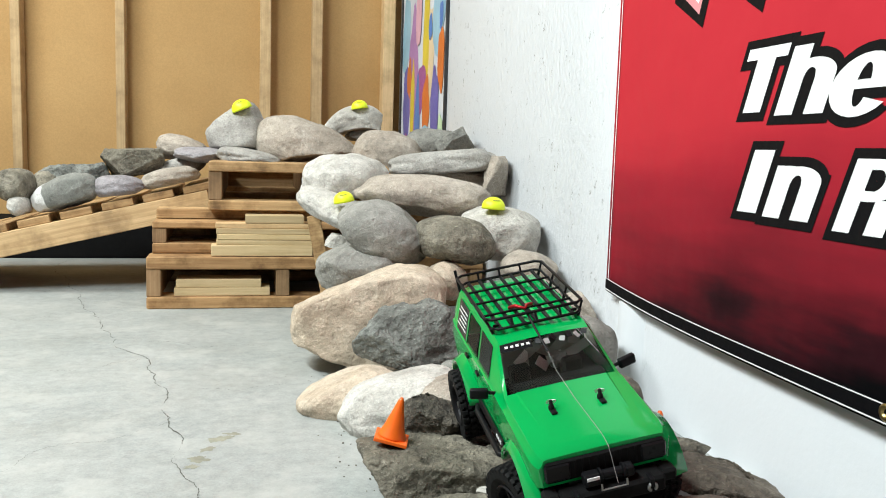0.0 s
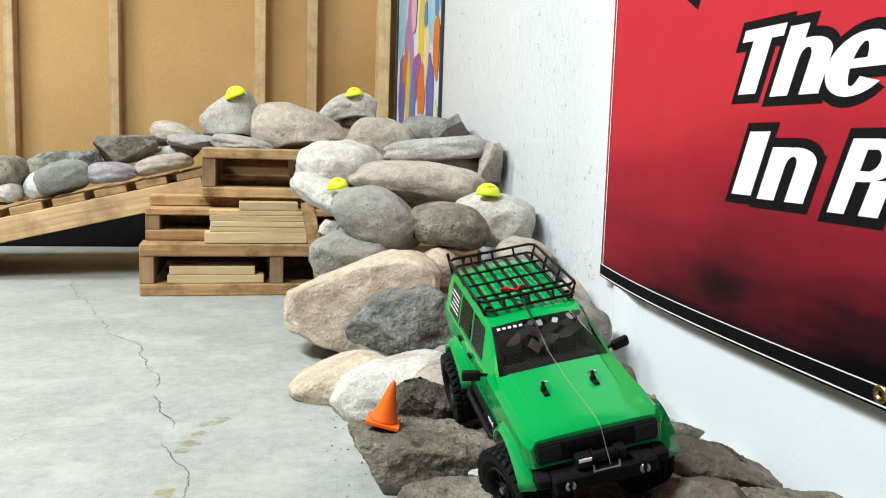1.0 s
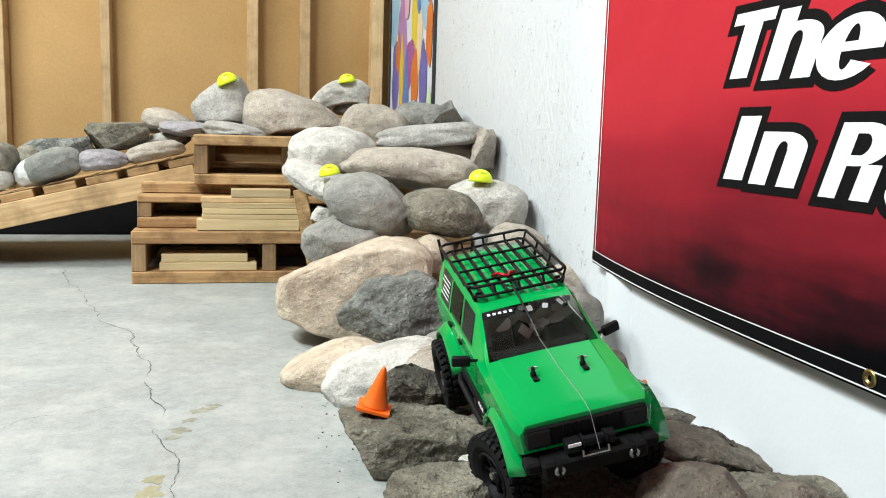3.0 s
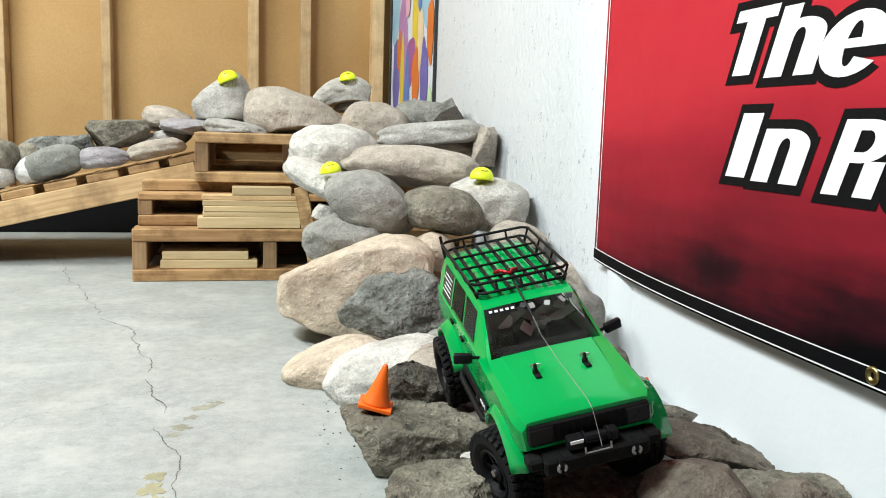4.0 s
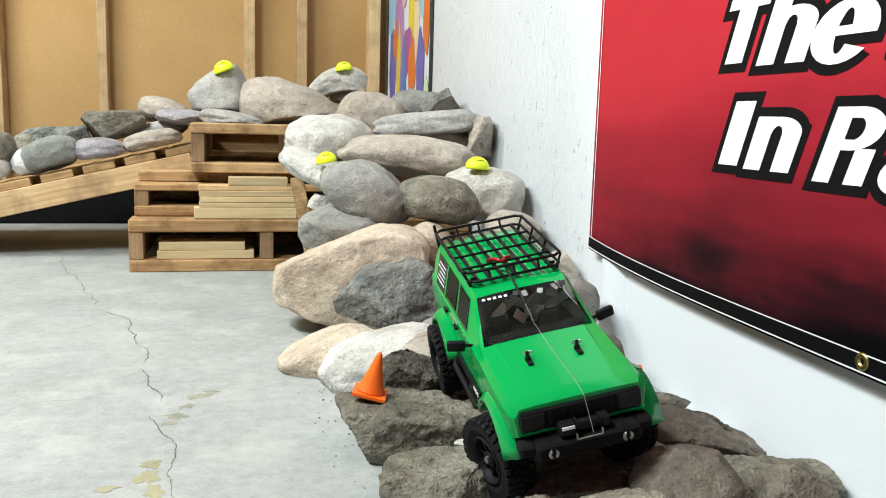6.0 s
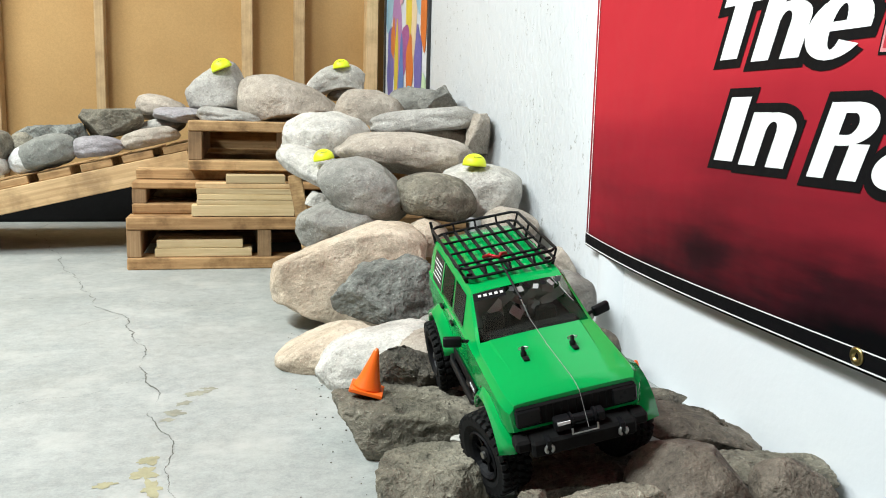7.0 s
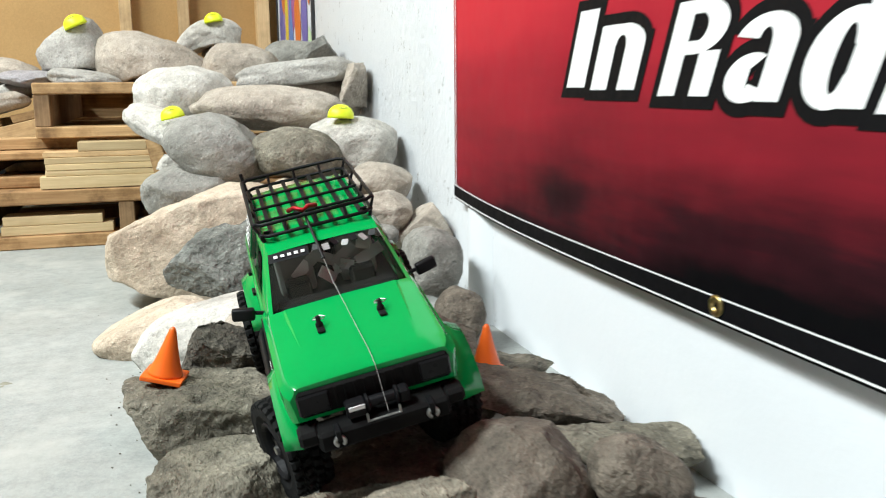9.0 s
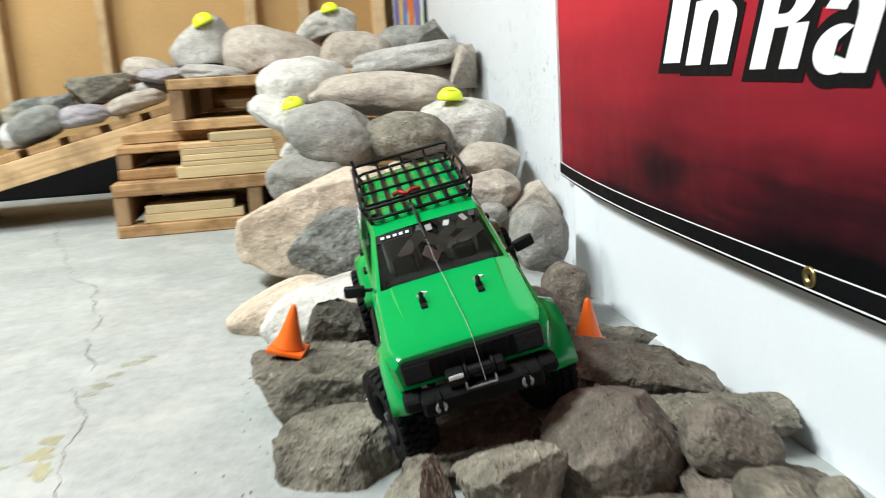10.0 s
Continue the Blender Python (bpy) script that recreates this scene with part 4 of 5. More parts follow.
M["mark_red"] = plain_mat("dark_red_print", (0.22, 0.03, 0.01), 0.6)
M["mark"] = plain_mat("dark_print", (0.2, 0.2, 0.05), 0.6)


def marker(x, y, z, r, tilt, turn, label):
    ob = part("marker_dome", lathe([(r * 1.02, -0.1 * r), (r, 0.1 * r)] + [(r * math.cos(a), r * (0.1 + 0.85 * math.sin(a))) for a in (0.25, 0.5, 0.75, 1.0, 1.2, 1.4, 1.52)], 28), M["yellow"], smooth=True)
    ob.matrix_world = pose(x, y, z, 0, tilt, turn)
    tagged(ob, label, "marker", "yellow dome markers")
    for k in range(3):
        a = part("print_bar", box((-0.12 * r, -0.03 * r, 0), (0.12 * r, 0.03 * r, 0.012 * r)), M["mark"], ob)
        a.matrix_basis = pose(0, 0, 0, 0, 0, -90 + (k - 1) * 16) @ pose(r * 0.80, 0, 0.68 * r, 0, 52, 0) @ pose(0, 0, 0, 0, 0, 90)


def cone(x, y, z, h, tilt, turn, label, printed=False):
    ob = empty("traffic_cone", pose(x, y, z, 0, tilt, turn), label=label, category="cone", group="orange gate cones")
    r = h * 0.33
    part("cone_body", lathe([(r, 0.08 * h), (r * 0.93, 0.13 * h), (r * 0.70, 0.32 * h), (r * 0.44, 0.62 * h), (r * 0.2, 0.93 * h), (r * 0.12, 0.985 * h), (r * 0.04, h)], 26), M["orange"], ob, smooth=True)
    part("base", box((-r * 1.13, -r * 1.13, 0), (r * 1.13, r * 1.13, 0.085 * h), 0.02 * h, 2), M["orange"], ob)
    if not printed:
        return
    lab = part("print_mark", lathe([(r * 0.2, 0), (r * 0.2, 0.0006)], 16), M["mark_red"], ob)
    lab.matrix_basis = pose(0, -r * 0.80, 0.24 * h, 70, 0, 0) @ Matrix.Diagonal((1.3, 0.8, 1, 1))


marker(-0.012, 2.855, 0.579, 0.0325, -24, 0, "yellow plastic dome marker on a peaked grey stone")
marker(0.377, 2.925, 0.601, 0.0280, -10, 0, "yellow plastic dome marker on a pale curved stone")
marker(0.232, 2.060, 0.336, 0.0250, -12, 0, "yellow plastic dome marker on a white stone")
marker(0.570, 1.930, 0.334, 0.0278, 3, 0, "yellow plastic dome marker on a cracked white stone")
cone(0.197, 1.122, 0.066, 0.062, 13, -14, "orange plastic cone leaning on a dark rock")
cone(0.577, 1.078, 0.040, 0.066, 0, -14, "orange plastic cone on a slate slab", True)


# ---- the model car ----
def film_mat(name, tint, gloss):
    """Thin clear plastic: most light goes through, a little is mirrored."""
    mat = bpy.data.materials.new(name)
    mat.use_nodes = True
    tree = mat.node_tree
    tree.nodes.remove(tree.nodes["Principled BSDF"])
    through_it = add(tree, "ShaderNodeBsdfTransparent", Color=(*tint, 1))
    shine = add(tree, "ShaderNodeBsdfGlossy", Color=(0.9, 0.95, 0.92, 1), Roughness=0.12)
    blend = tree.nodes.new("ShaderNodeMixShader")
    blend.inputs[0].default_value = gloss
    tree.links.new(through_it.outputs[0], blend.inputs[1])
    tree.links.new(shine.outputs[0], blend.inputs[2])
    tree.links.new(blend.outputs[0], tree.nodes["Material Output"].inputs[0])
    return mat


M["green"] = plain_mat("glossy_green_lexan", (0.001, 0.30, 0.064), 0.1, vary=0.06, grain=40, relief=0.0)
M["green"].node_tree.nodes["Principled BSDF"].inputs["Specular IOR Level"].default_value = 0.35
M["rubber"] = plain_mat("black_tyre_rubber", (0.007, 0.007, 0.007), 0.8, vary=0.2)
M["black"] = plain_mat("satin_black_plastic", (0.005, 0.005, 0.006), 0.5)
M["matt_black"] = plain_mat("matt_black_plastic", (0.0045, 0.0045, 0.0045), 0.8)
M["steel"] = plain_mat("bare_steel", (0.42, 0.42, 0.41), 0.35, 1.0)
M["red"] = plain_mat("red_anodised_metal", (0.45, 0.012, 0.02), 0.35, 0.6)
M["clear"] = film_mat("clear_windscreen", (0.92, 0.95, 0.93), 0.07)
M["smoked"] = film_mat("smoked_window", (0.55, 0.58, 0.56), 0.10)
M["cabin_grey"] = plain_mat("grey_cabin_plastic", (0.3, 0.3, 0.29), 0.6)
M["lens"] = plain_mat("dark_headlight_lens", (0.008, 0.008, 0.009), 0.3, relief=0.0)

for key in ("black", "rubber", "matt_black", "lens"):
    M[key].node_tree.nodes["Principled BSDF"].inputs["Specular IOR Level"].default_value = 0.18

# each row: distance behind the bumper, then half width and height of sill, waist, upper edge, and the height of the middle
HULL = ((0.016, 0.070, 0.004, 0.073, 0.030, 0.066, 0.037, 0.038), (0.022, 0.075, 0.002, 0.077, 0.033, 0.069, 0.040, 0.0415),
        (0.036, 0.078, 0.006, 0.079, 0.035, 0.071, 0.0415, 0.043), (0.128, 0.079, 0.006, 0.079, 0.040, 0.072, 0.047, 0.049),
        (0.136, 0.079, -0.022, 0.079, 0.041, 0.072, 0.048, 0.050), (0.148, 0.079, -0.022, 0.079, 0.041, 0.071, 0.049, 0.051),
        (0.205, 0.079, -0.022, 0.078, 0.042, 0.061, 0.088, 0.090), (0.216, 0.079, -0.022, 0.078, 0.042, 0.061, 0.0915, 0.094),
        (0.270, 0.079, -0.022, 0.078, 0.042, 0.061, 0.093, 0.0955), (0.278, 0.079, 0.006, 0.078, 0.042, 0.061, 0.093, 0.0955),
        (0.396, 0.079, 0.006, 0.078, 0.042, 0.061, 0.092, 0.0945), (0.402, 0.079, -0.010, 0.078, 0.042, 0.061, 0.0915, 0.094),
        (0.420, 0.078, -0.008, 0.077, 0.042, 0.061, 0.090, 0.092), (0.438, 0.076, -0.004, 0.075, 0.041, 0.066, 0.062, 0.063),
        (0.442, 0.074, 0.0, 0.073, 0.038, 0.066, 0.045, 0.046))


def hull_mesh():
    bm = bmesh.new()
    rings = []
    for y, sw, sz, ww, wz, ew, ez, mz in HULL:
        half = [(sw, sz), (sw + 0.0015, (sz + wz) / 2), (ww, wz - 0.003), (ww - 0.004, wz + 0.001), (ew + (ww - ew) * 0.15, ez - (ez - wz) * 0.16), (ew - 0.003, ez), (ew * 0.6, (ez + 2 * mz) / 3)]
        pts = [(-x, z) for x, z in half] + [(0, mz)] + [(x, z) for x, z in reversed(half)]
        rings.append([bm.verts.new((x, y, z)) for x, z in pts])
    n = len(rings[0])
    for i, (a, b) in enumerate(zip(rings, rings[1:])):
        for k in range(n - 1):
            if i == 5 and 5 <= k <= 8:
                continue  # the windscreen opening
            if i in (7, 9) and k in (3, 10):
                continue  # the side window openings
            bm.faces.new((a[k], a[k + 1], b[k + 1], b[k]))
    bm.faces.new(rings[0]), bm.faces.new(rings[-1][::-1])
    return bm


def arch_mesh(side, y, z, r0, r1, x0, x1):
    """A wheel-arch flare."""
    bm = bmesh.new()
    rows = []
    for k in range(15):
        a = math.radians(22 + 138 * k / 14)
        c, s = math.cos(a), math.sin(a)
        rows.append([bm.verts.new((side * x, y + r * c, z + r * s)) for x, r in ((x0, r0), (x1, r0), (x1 + 0.001, r0 + 0.004), (x0 + 0.003, r1), (x0, r1))])
    for a, b in zip(rows, rows[1:]):
        for k in range(5):
            bm.faces.new((a[k], a[(k + 1) % 5], b[(k + 1) % 5], b[k]))
    bm.faces.new(rows[0]), bm.faces.new(rows[-1][::-1])
    return bm


def tyre_mesh(r, w):
    """A moulded tyre: side walls and a tread of staggered blocks in one skin."""
    wall = [(0.56, -0.40), (0.74, -0.5), (0.88, -0.49)]
    tread = [-0.5 + k / 24 for k in range(25)]
    sides = 150
    rows = [[(a, b)] * sides for a, b in wall]
    for x in tread:
        ring = []
        for k in range(sides):
            row = int((x + 0.5) * 3.999)
            turn = (k + 2.5 * (row % 2) + 5 * x * (1 if row < 2 else -1)) % 5
            groove = min(abs(x + 0.25), abs(x), abs(x - 0.25)) < 0.022
            ring.append((0.935 - 0.05 * max(0, abs(x) - 0.42) / 0.08 if turn < 1.5 or groove else 1.0 - 0.03 * max(0, abs(x) - 0.42) / 0.08, x))
        rows.append(ring)
    rows += [[(a, -b)] * sides for a, b in reversed(wall)]
    bm = bmesh.new()
    rings = [[bm.verts.new((b * w, a * r * math.cos(2 * math.pi * k / sides), a * r * math.sin(2 * math.pi * k / sides))) for k, (a, b) in enumerate(ring)] for ring in rows]
    for p, q in zip(rings, rings[1:]):
        for k in range(sides):
            bm.faces.new((p[k], p[(k + 1) % sides], q[(k + 1) % sides], q[k]))
    return bm


def wheel(parent, x, y, z, r, w, steer):
    o = (1 if x > 0 else -1) * w
    bm = lathe([(r * 0.58, o * -0.40), (r * 0.58, o * 0.44), (r * 0.55, o * 0.48), (r * 0.50, o * 0.40), (r * 0.46, o * 0.16), (r * 0.22, o * 0.14), (r * 0.2, o * 0.34), (r * 0.05, o * 0.36)], 32, axis="X")
    wh = part("wheel", bm, M["black"], parent, "black beadlock wheel with knobbly tyre")
    wh.matrix_basis = pose(x, y, z, 0, 0, steer)
    part("tyre", tyre_mesh(r, w), M["rubber"], wh, "black knobbly rubber tyre")
    for k in range(8):
        m = Matrix.Rotation(k * math.pi / 4, 4, "X") @ Matrix.Translation((o * 0.22, 0, r * 0.36)) @ Matrix.Diagonal((w * 0.12, r * 0.10, r * 0.28, 1))
        bm = bmesh.new()
        bmesh.ops.create_cube(bm, size=1, matrix=m)
        part("spoke", bm, M["black"], wh)
    part("hub_nut", lathe([(r * 0.09, o * 0.34), (r * 0.09, o * 0.44)], 6, axis="X"), M["steel"], wh)


def model_car(m):
    car = empty("model_car", m, label="green off-road model car with black roof rack on the rocks", category="model car")
    body = part("body_shell", hull_mesh(), M["green"], car, "glossy green plastic body shell", smooth=True)
    body.data.set_sharp_from_angle(angle=radians(32))
    for s in (-1, 1):
        part("wheel_arch_flare", arch_mesh(s, 0.082, -0.046, 0.055, 0.071, 0.070, 0.087 if s < 0 else 0.097), M["green"], body, smooth=True)
        part("wheel_arch_flare", arch_mesh(s, 0.337, -0.046, 0.056, 0.072, 0.070, 0.093), M["green"], body, smooth=True)
        # side glass
        for y0, y1, lean in ((0.214, 0.271, 0.002), (0.277, 0.334, 0), (0.338, 0.397, 0)):
            bm = bmesh.new()
            quad = [(0.0765, y0 - lean, 0.0425), (0.0765, y1, 0.0425), (0.0645, y1, 0.0855), (0.0645, y0, 0.0855)]
            f = bm.faces.new([bm.verts.new((s * x, y, z)) for x, y, z in quad])
            part("side_window", bm, M["smoked"] if y0 < 0.33 else M["lens"], car, "smoked side window" if y0 < 0.33 else "dark side window with a printed sheet")
        bm = bmesh.new()
        for y in (0.3335, 0.3385):
            bm.faces.new([bm.verts.new((s * x, y, z)) for x, z in ((0.0772, 0.0425), (0.0742, 0.0425), (0.0622, 0.0858), (0.0652, 0.0858))])
        v = list(bm.verts)
        for k in range(4):
            bm.faces.new((v[k], v[(k + 1) % 4], v[4 + (k + 1) % 4], v[4 + k]))
        part("window_pillar", bm, M["green"], body)
        for y in (0.262, 0.322):
            part("door_handle", box((s * 0.0815 - 0.002, y - 0.013, 0.030), (s * 0.0815 + 0.002, y, 0.035), 0.001), M["black"], car)
        mir = part("wing_mirror", box((-0.0115, -0.004, -0.0065), (0.0115, 0.004, 0.0065), 0.0028, 2), M["black"], car, "black wing mirror", smooth=True)
        mir.matrix_basis = pose(s * 0.096, 0.180, 0.043, 0, s * -8, s * 10)
        part("mirror_arm", tube([(s * 0.076, 0.178, 0.040), (s * 0.088, 0.181, 0.042)], 0.0022, 8), M["black"], car)
        part("rock_slider", tube([(s * 0.083, 0.14, -0.024), (s * 0.087, 0.15, -0.027), (s * 0.087, 0.265, -0.027), (s * 0.083, 0.275, -0.024)], 0.0038, 10), M["black"], car, smooth=True)
        part("sill_trim", box((s * 0.0815 - 0.0012, 0.142, -0.021), (s * 0.0815 + 0.0012, 0.268, -0.006), 0.0006), M["black"], car)
        for k in range(3):
            part("print_bar", box((s * 0.0832 - 0.0004, 0.150 + k * 0.008, -0.016), (s * 0.0832 + 0.0004, 0.155 + k * 0.008, -0.011)), M["white_print"], car)
        head = part("headlight", box((s * 0.054 - 0.014, 0.0105, 0.011), (s * 0.054 + 0.014, 0.017, 0.030), 0.0015), M["lens"], car, "dark headlight")
        clip = part("body_post", lathe([(0.0036, 0), (0.0036, 0.006), (0.0022, 0.007), (0.0022, 0.013), (0.0008, 0.014)], 12), M["black"], car, smooth=True)
        clip.location = (s * 0.0295, 0.098, 0.045)
        part("body_clip", tube([(-0.005, 0.002, 0.0095), (0.0045, 0.0, 0.0095), (0.007, 0.004, 0.0095), (0.002, 0.008, 0.0095), (-0.004, 0.005, 0.0095)], 0.0008, 6), M["steel"], clip)
        part("clip_tab", box((-0.0035, -0.013, 0.001), (0.0035, -0.004, 0.004), 0.001), M["black"], clip)
        ring = [(0, 0.0042 * math.cos(a), 0.0042 * math.sin(a) - 0.006) for a in [math.radians(20 * k - 60) for k in range(16)]]
        sh = part("shackle", tube(ring, 0.0018, 8), M["steel"], car, "bare steel shackle", smooth=True)
        sh.matrix_basis = pose(s * 0.041, -0.010, -0.002, 0, 0, 90)
        part("shackle_tab", box((s * 0.041 - 0.0025, -0.012, -0.007), (s * 0.041 + 0.0025, 0.002, 0.003), 0.0008), M["black"], car)
        part("recovery_flag", box((s * 0.052 - 0.004, 0.235, 0.099), (s * 0.052 + 0.004, 0.239, 0.103), 0.001), M["black"], car)
    # side decals: plain bars on the rear side glass
    for k in range(5):
        z = 0.052 + k * 0.006
        x = -(0.0765 - (z - 0.0425) / 0.043 * 0.012) - 0.0008
        part("print_bar", box((x - 0.0003, 0.344 + 0.002 * (k % 2), z), (x + 0.0003, 0.392 - 0.006 * (k % 3), z + 0.0022)), M["white_print"], car)
    # raised middle of the bonnet
    bm = bmesh.new()
    low, top = [], []
    for x, y, z in ((-0.050, 0.030, 0.0395), (0.050, 0.030, 0.0395), (0.056, 0.147, 0.0494), (-0.056, 0.147, 0.0494)):
        low.append(bm.verts.new((x * 1.10, y, z - 0.002)))
        top.append(bm.verts.new((x, y, z + 0.0014)))
    bm.faces.new(top), bm.faces.new(low[::-1])
    for k in range(4):
        bm.faces.new((low[k], low[(k + 1) % 4], top[(k + 1) % 4], top[k]))
    part("bonnet_panel", bm, M["green"], body)
    # nose
    part("grille", box((-0.067, 0.0125, 0.008), (0.067, 0.0175, 0.033), 0.002), M["matt_black"], car, "black grille panel")
    for k in range(9):
        x = -0.034 + k * 0.0085
        part("grille_bar", box((x - 0.0012, 0.0118, 0.010), (x + 0.0012, 0.0135, 0.031), 0.0004), M["matt_black"], car)
    bm = box((-0.058, -0.008, -0.018), (0.058, 0.018, 0.001), 0.003)
    for s in (-1, 1):
        box((s * 0.065 - 0.009, -0.001, -0.013), (s * 0.065 + 0.009, 0.020, 0.001), 0.003, 1, bm)
    part("front_bumper", bm, M["matt_black"], car, "black plate bumper")
    part("skid_plate", box((-0.018, 0.028, -0.036), (0.018, 0.07, -0.029), 0.002), M["red"], car, "dark red skid plate")
    part("winch_drum", lathe([(0.008, -0.014), (0.008, -0.012), (0.005, -0.011), (0.005, 0.011), (0.008, 0.012), (0.008, 0.014)], 16, axis="X"), M["black"], car).location = (0.002, 0.004, 0.012)
    part("winch_motor", box((-0.030, -0.004, 0.004), (-0.012, 0.010, 0.018), 0.002), M["black"], car)
    part("winch_gearbox", box((0.016, -0.003, 0.005), (0.026, 0.010, 0.018), 0.002), M["black"], car)
    part("winch_label", box((-0.028, -0.0052, 0.013), (-0.014, -0.0042, 0.0165)), M["white_print"], car)
    for x in (-0.014, 0.014):
        part("fairlead_roller", tube([(x, -0.009, 0.002), (x, -0.009, 0.009)], 0.0012, 8), M["steel"], car)
    part("fairlead_bar", tube([(-0.015, -0.009, 0.002), (0.015, -0.009, 0.002)], 0.0008, 8), M["steel"], car)
    part("winch_line", tube([(0.004, -0.009, 0.006), (0.0036, 0.010, 0.040), (0.0033, 0.022, 0.0448), (0.003, 0.036, 0.0465), (0.0, 0.10, 0.0530), (-0.004, 0.150, 0.066), (-0.006, 0.172, 0.083)], 0.0003, 6), M["cabin_grey"], car, "thin winch line over the bonnet")
    part("line_stay", tube([(-0.006, 0.172, 0.083), (-0.010, 0.245, 0.112)], 0.0015, 8), M["black"], car)
    part("line_hook", tube([(-0.024, 0.272, 0.107), (-0.018, 0.262, 0.112), (-0.010, 0.243, 0.1135), (-0.004, 0.258, 0.112), (0.006, 0.270, 0.107)], 0.0026, 8), M["red"], car, "red metal hook on the roof rack", smooth=True)
    # windscreen and cabin
    bm = bmesh.new()
    bm.faces.new([bm.verts.new(p) for p in ((-0.066, 0.1500, 0.0500), (0.066, 0.1500, 0.0500), (0.058, 0.2045, 0.0885), (-0.058, 0.2045, 0.0885))])
    ws = part("windscreen", bm, M["clear"], car, "clear plastic windscreen")
    ws.visible_shadow = False
    strip_bm = bmesh.new()
    strip_bm.faces.new([strip_bm.verts.new(p) for p in ((-0.0595, 0.1945, 0.0826), (-0.018, 0.1945, 0.0826), (-0.018, 0.2035, 0.0889), (-0.0577, 0.2035, 0.0889))])
    part("sun_strip", strip_bm, M["black"], car, "black sun strip with white print")
    for k in range(5):
        x = -0.053 + k * 0.007
        b = part("print_bar", box((x, -0.0022, 0), (x + 0.0040, 0.0010, 0.0005)), M["white_print"], car)
        b.matrix_basis = pose(0, 0.1985, 0.0868, 35, 0, 0)
    for k in range(7):
        x = -0.010 + k * 0.010
        b = part("print_bar", box((-0.003, -0.0035, 0), (0.004, 0.0035 + 0.001 * (k % 3), 0.0005)), M["cabin_grey"] if k % 2 else M["black"], car)
        b.matrix_basis = pose(x, 0.1985 - 0.003 * (k % 2), 0.0868 - 0.002 * (k % 2), 35, 0, 35 * (k % 3) - 30)
    part("cabin_tray", box((-0.070, 0.150, 0.018), (0.070, 0.40, 0.024)), M["matt_black"], car)
    part("dashboard", box((-0.064, 0.165, 0.024), (0.064, 0.185, 0.045), 0.004), M["matt_black"], car)
    for x in (-0.034, 0.034):
        part("cabin_seat", box((x - 0.020, 0.235, 0.024), (x + 0.020, 0.258, 0.078), 0.006, 2), M["cabin_grey"], car)
        part("cabin_box", box((x - 0.014, 0.200, 0.024), (x + 0.012, 0.222, 0.052), 0.003), M["matt_black"], car)
    rnd = random.Random(12)
    for k in range(11):
        w = rnd.uniform(0.006, 0.016)
        b = part("cabin_trim", box((-w, -0.0008, -0.006), (w, 0.0008, 0.006), 0.0004), M["cabin_grey"] if k % 3 else M["white_print"], car)
        b.matrix_basis = pose(rnd.uniform(-0.05, 0.05), rnd.uniform(0.212, 0.228), rnd.uniform(0.044, 0.078), rnd.uniform(-30, 10), rnd.uniform(-50, 50), rnd.uniform(-30, 30))
    # roof rack
    for z, w, ya, yb, rad in ((0.1005, 0.060, 0.226, 0.412, 0.0020), (0.1115, 0.0645, 0.233, 0.416, 0.0021)):
        c = 0.008
        loop = [(-w, ya + c, z), (-w + c, ya, z), (w - c, ya, z), (w, ya + c, z), (w, yb - c, z), (w - c, yb, z), (-w + c, yb, z), (-w, yb - c, z), (-w, ya + c, z), (-w + c * 0.5, ya + c * 0.4, z)]
        part("rack_rail", tube(loop, rad, 8), M["black"], car, smooth=True)
    for k in range(7):
        x = -0.048 + k * 0.016
        part("rack_slat", box((x - 0.0022, 0.228, 0.0990), (x + 0.0022, 0.410, 0.1012)), M["black"], car)
    for y in (0.272, 0.318, 0.364):
        part("rack_cross_bar", tube([(-0.060, y, 0.1025), (0.060, y, 0.1025)], 0.0017, 8), M["black"], car)
    for s in (-1, 1):
        for y in (0.236, 0.295, 0.352, 0.408):
            part("rack_post", tube([(s * 0.060, y, 0.1005), (s * 0.065, y + 0.002, 0.1115)], 0.0016, 8), M["black"], car)
            part("rack_foot", tube([(s * 0.057, y, 0.0915), (s * 0.060, y, 0.1005)], 0.0022, 8), M["black"], car)
    for x in (-0.032, 0.0, 0.032):
        part("rack_post", tube([(x, 0.227, 0.1005), (x, 0.233, 0.1115)], 0.0016, 8), M["black"], car)
        part("rack_post", tube([(x, 0.411, 0.1005), (x, 0.415, 0.1115)], 0.0016, 8), M["black"], car)
    part("aerial_stub", tube([(-0.060, 0.424, 0.084), (-0.063, 0.426, 0.118)], 0.0022, 8), M["black"], car)
    # chassis, axles and wheels
    part("chassis_rails", box((-0.030, 0.02, -0.030), (0.030, 0.42, 0.010), 0.003), M["matt_black"], car)
    part("axle", tube([(-0.07, 0.082, -0.050), (0.07, 0.082, -0.050)], 0.008, 12), M["black"], car)
    part("axle", tube([(-0.07, 0.337, -0.050), (0.07, 0.337, -0.050)], 0.008, 12), M["black"], car)
    part("axle_housing", lathe([(0.004, -0.02), (0.016, -0.012), (0.018, 0), (0.016, 0.012), (0.004, 0.02)], 16, axis="X"), M["black"], car).location = (0.015, 0.082, -0.050)
    for s in (-1, 1):
        for y in (0.095, 0.325):
            part("shock_absorber", tube([(s * 0.045, y, -0.045), (s * 0.038, y + 0.01, 0.022)], 0.005, 10), M["black"], car)
    R_, W_ = 0.050, 0.038
    wheel(car, -0.082, 0.080, -0.054, R_, W_, 17)
    wheel(car, 0.066, 0.084, -0.044, R_, W_, 17)
    wheel(car, -0.085, 0.337, -0.050, R_, W_, 0)
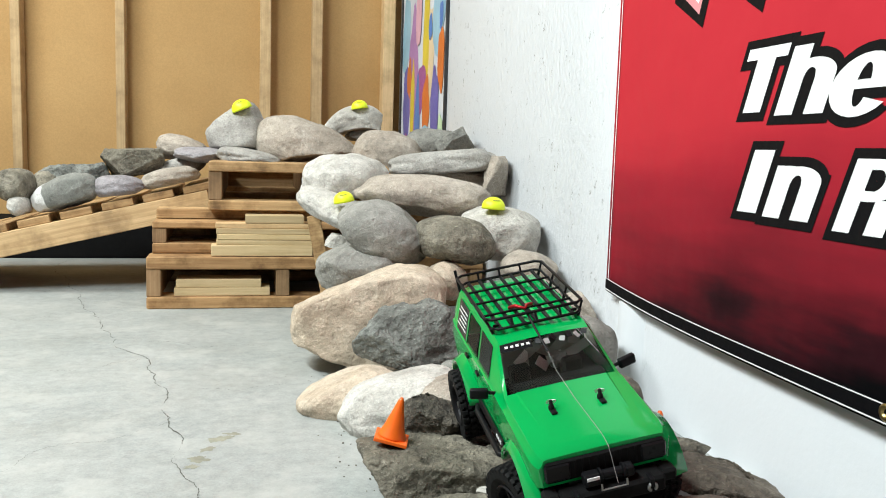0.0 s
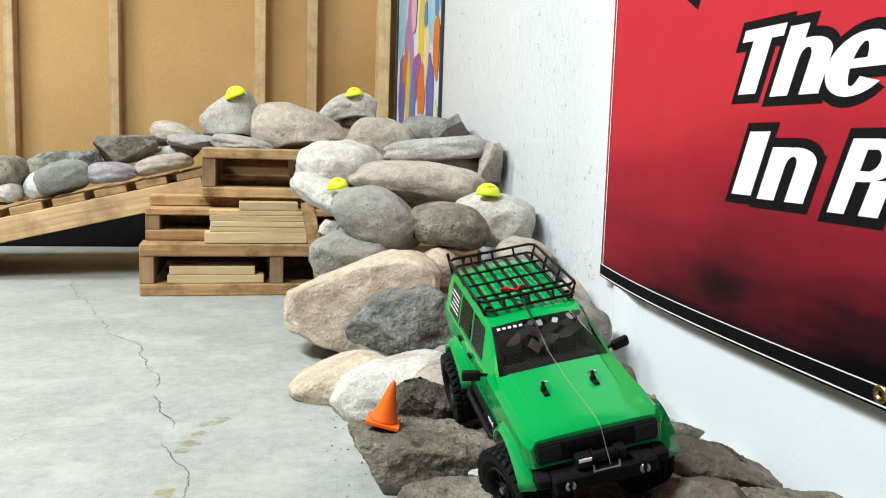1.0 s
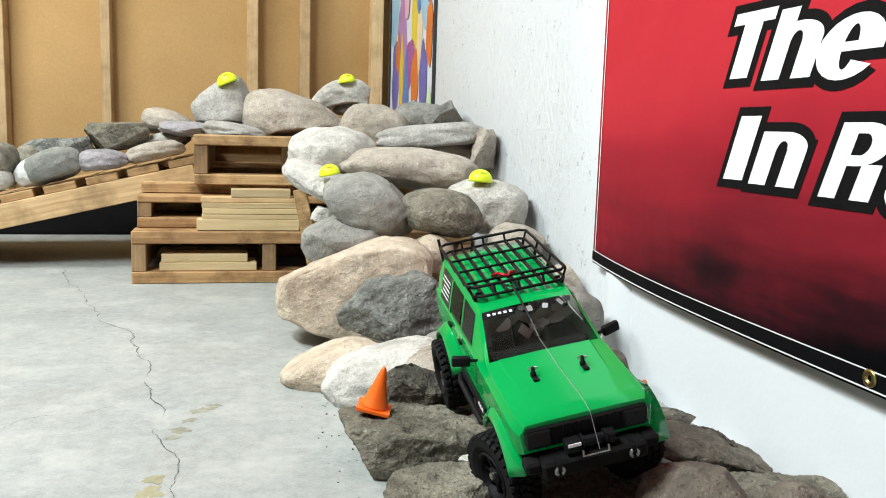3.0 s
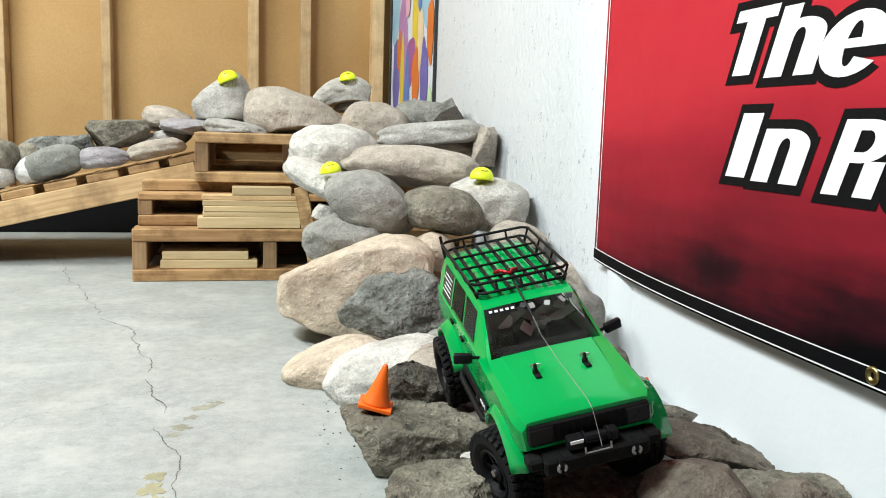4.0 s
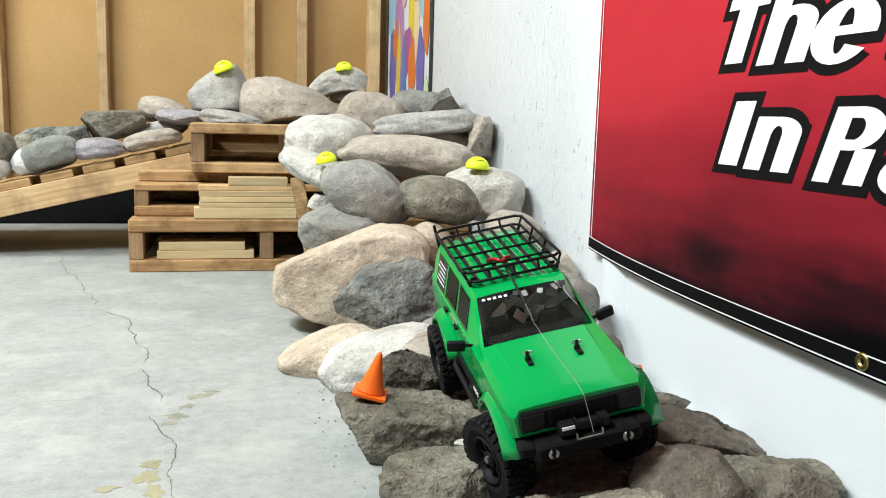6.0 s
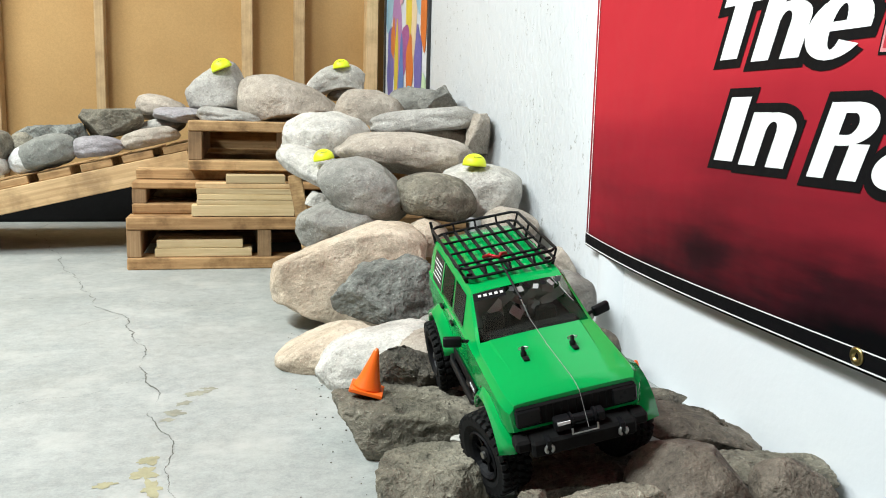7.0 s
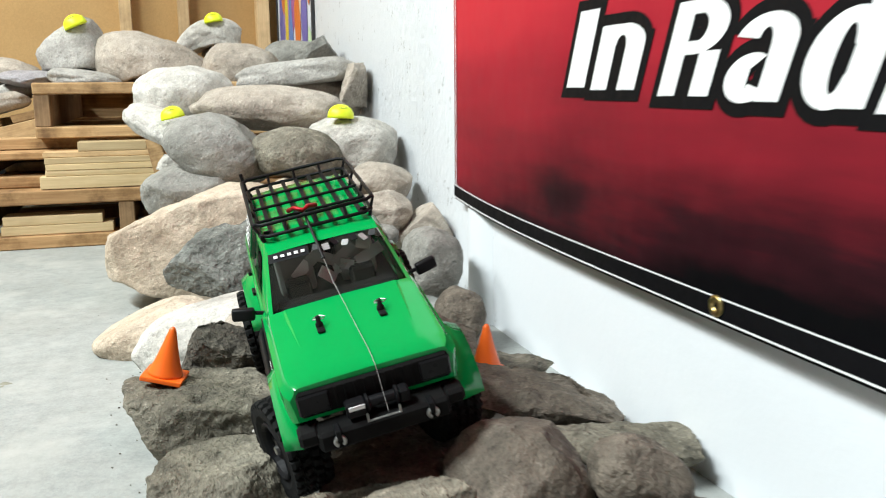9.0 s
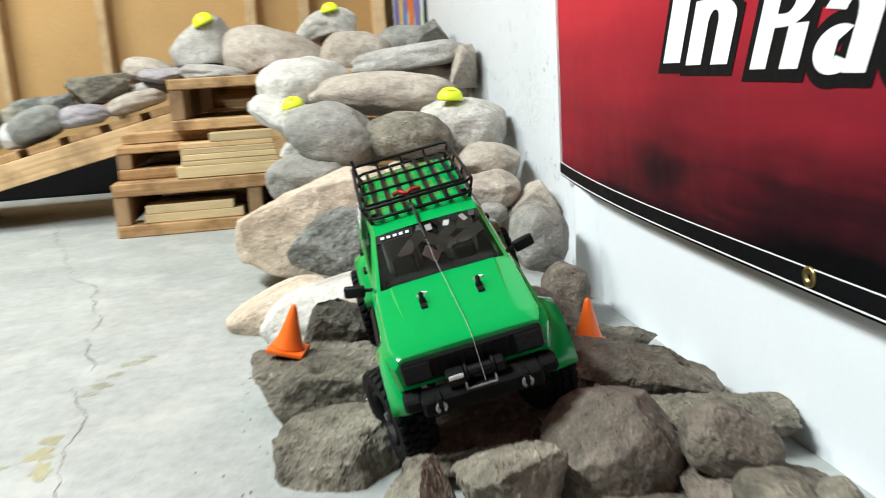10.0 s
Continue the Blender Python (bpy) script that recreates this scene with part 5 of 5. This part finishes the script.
    wheel(car, 0.085, 0.337, -0.050, R_, W_, 0)
    return car


CAR_POSE = Matrix.Translation((0.378, 0.800, 0.120)) @ pose(0, 0, 0, 9.4, -11.8, -3.2)
model_car(CAR_POSE)
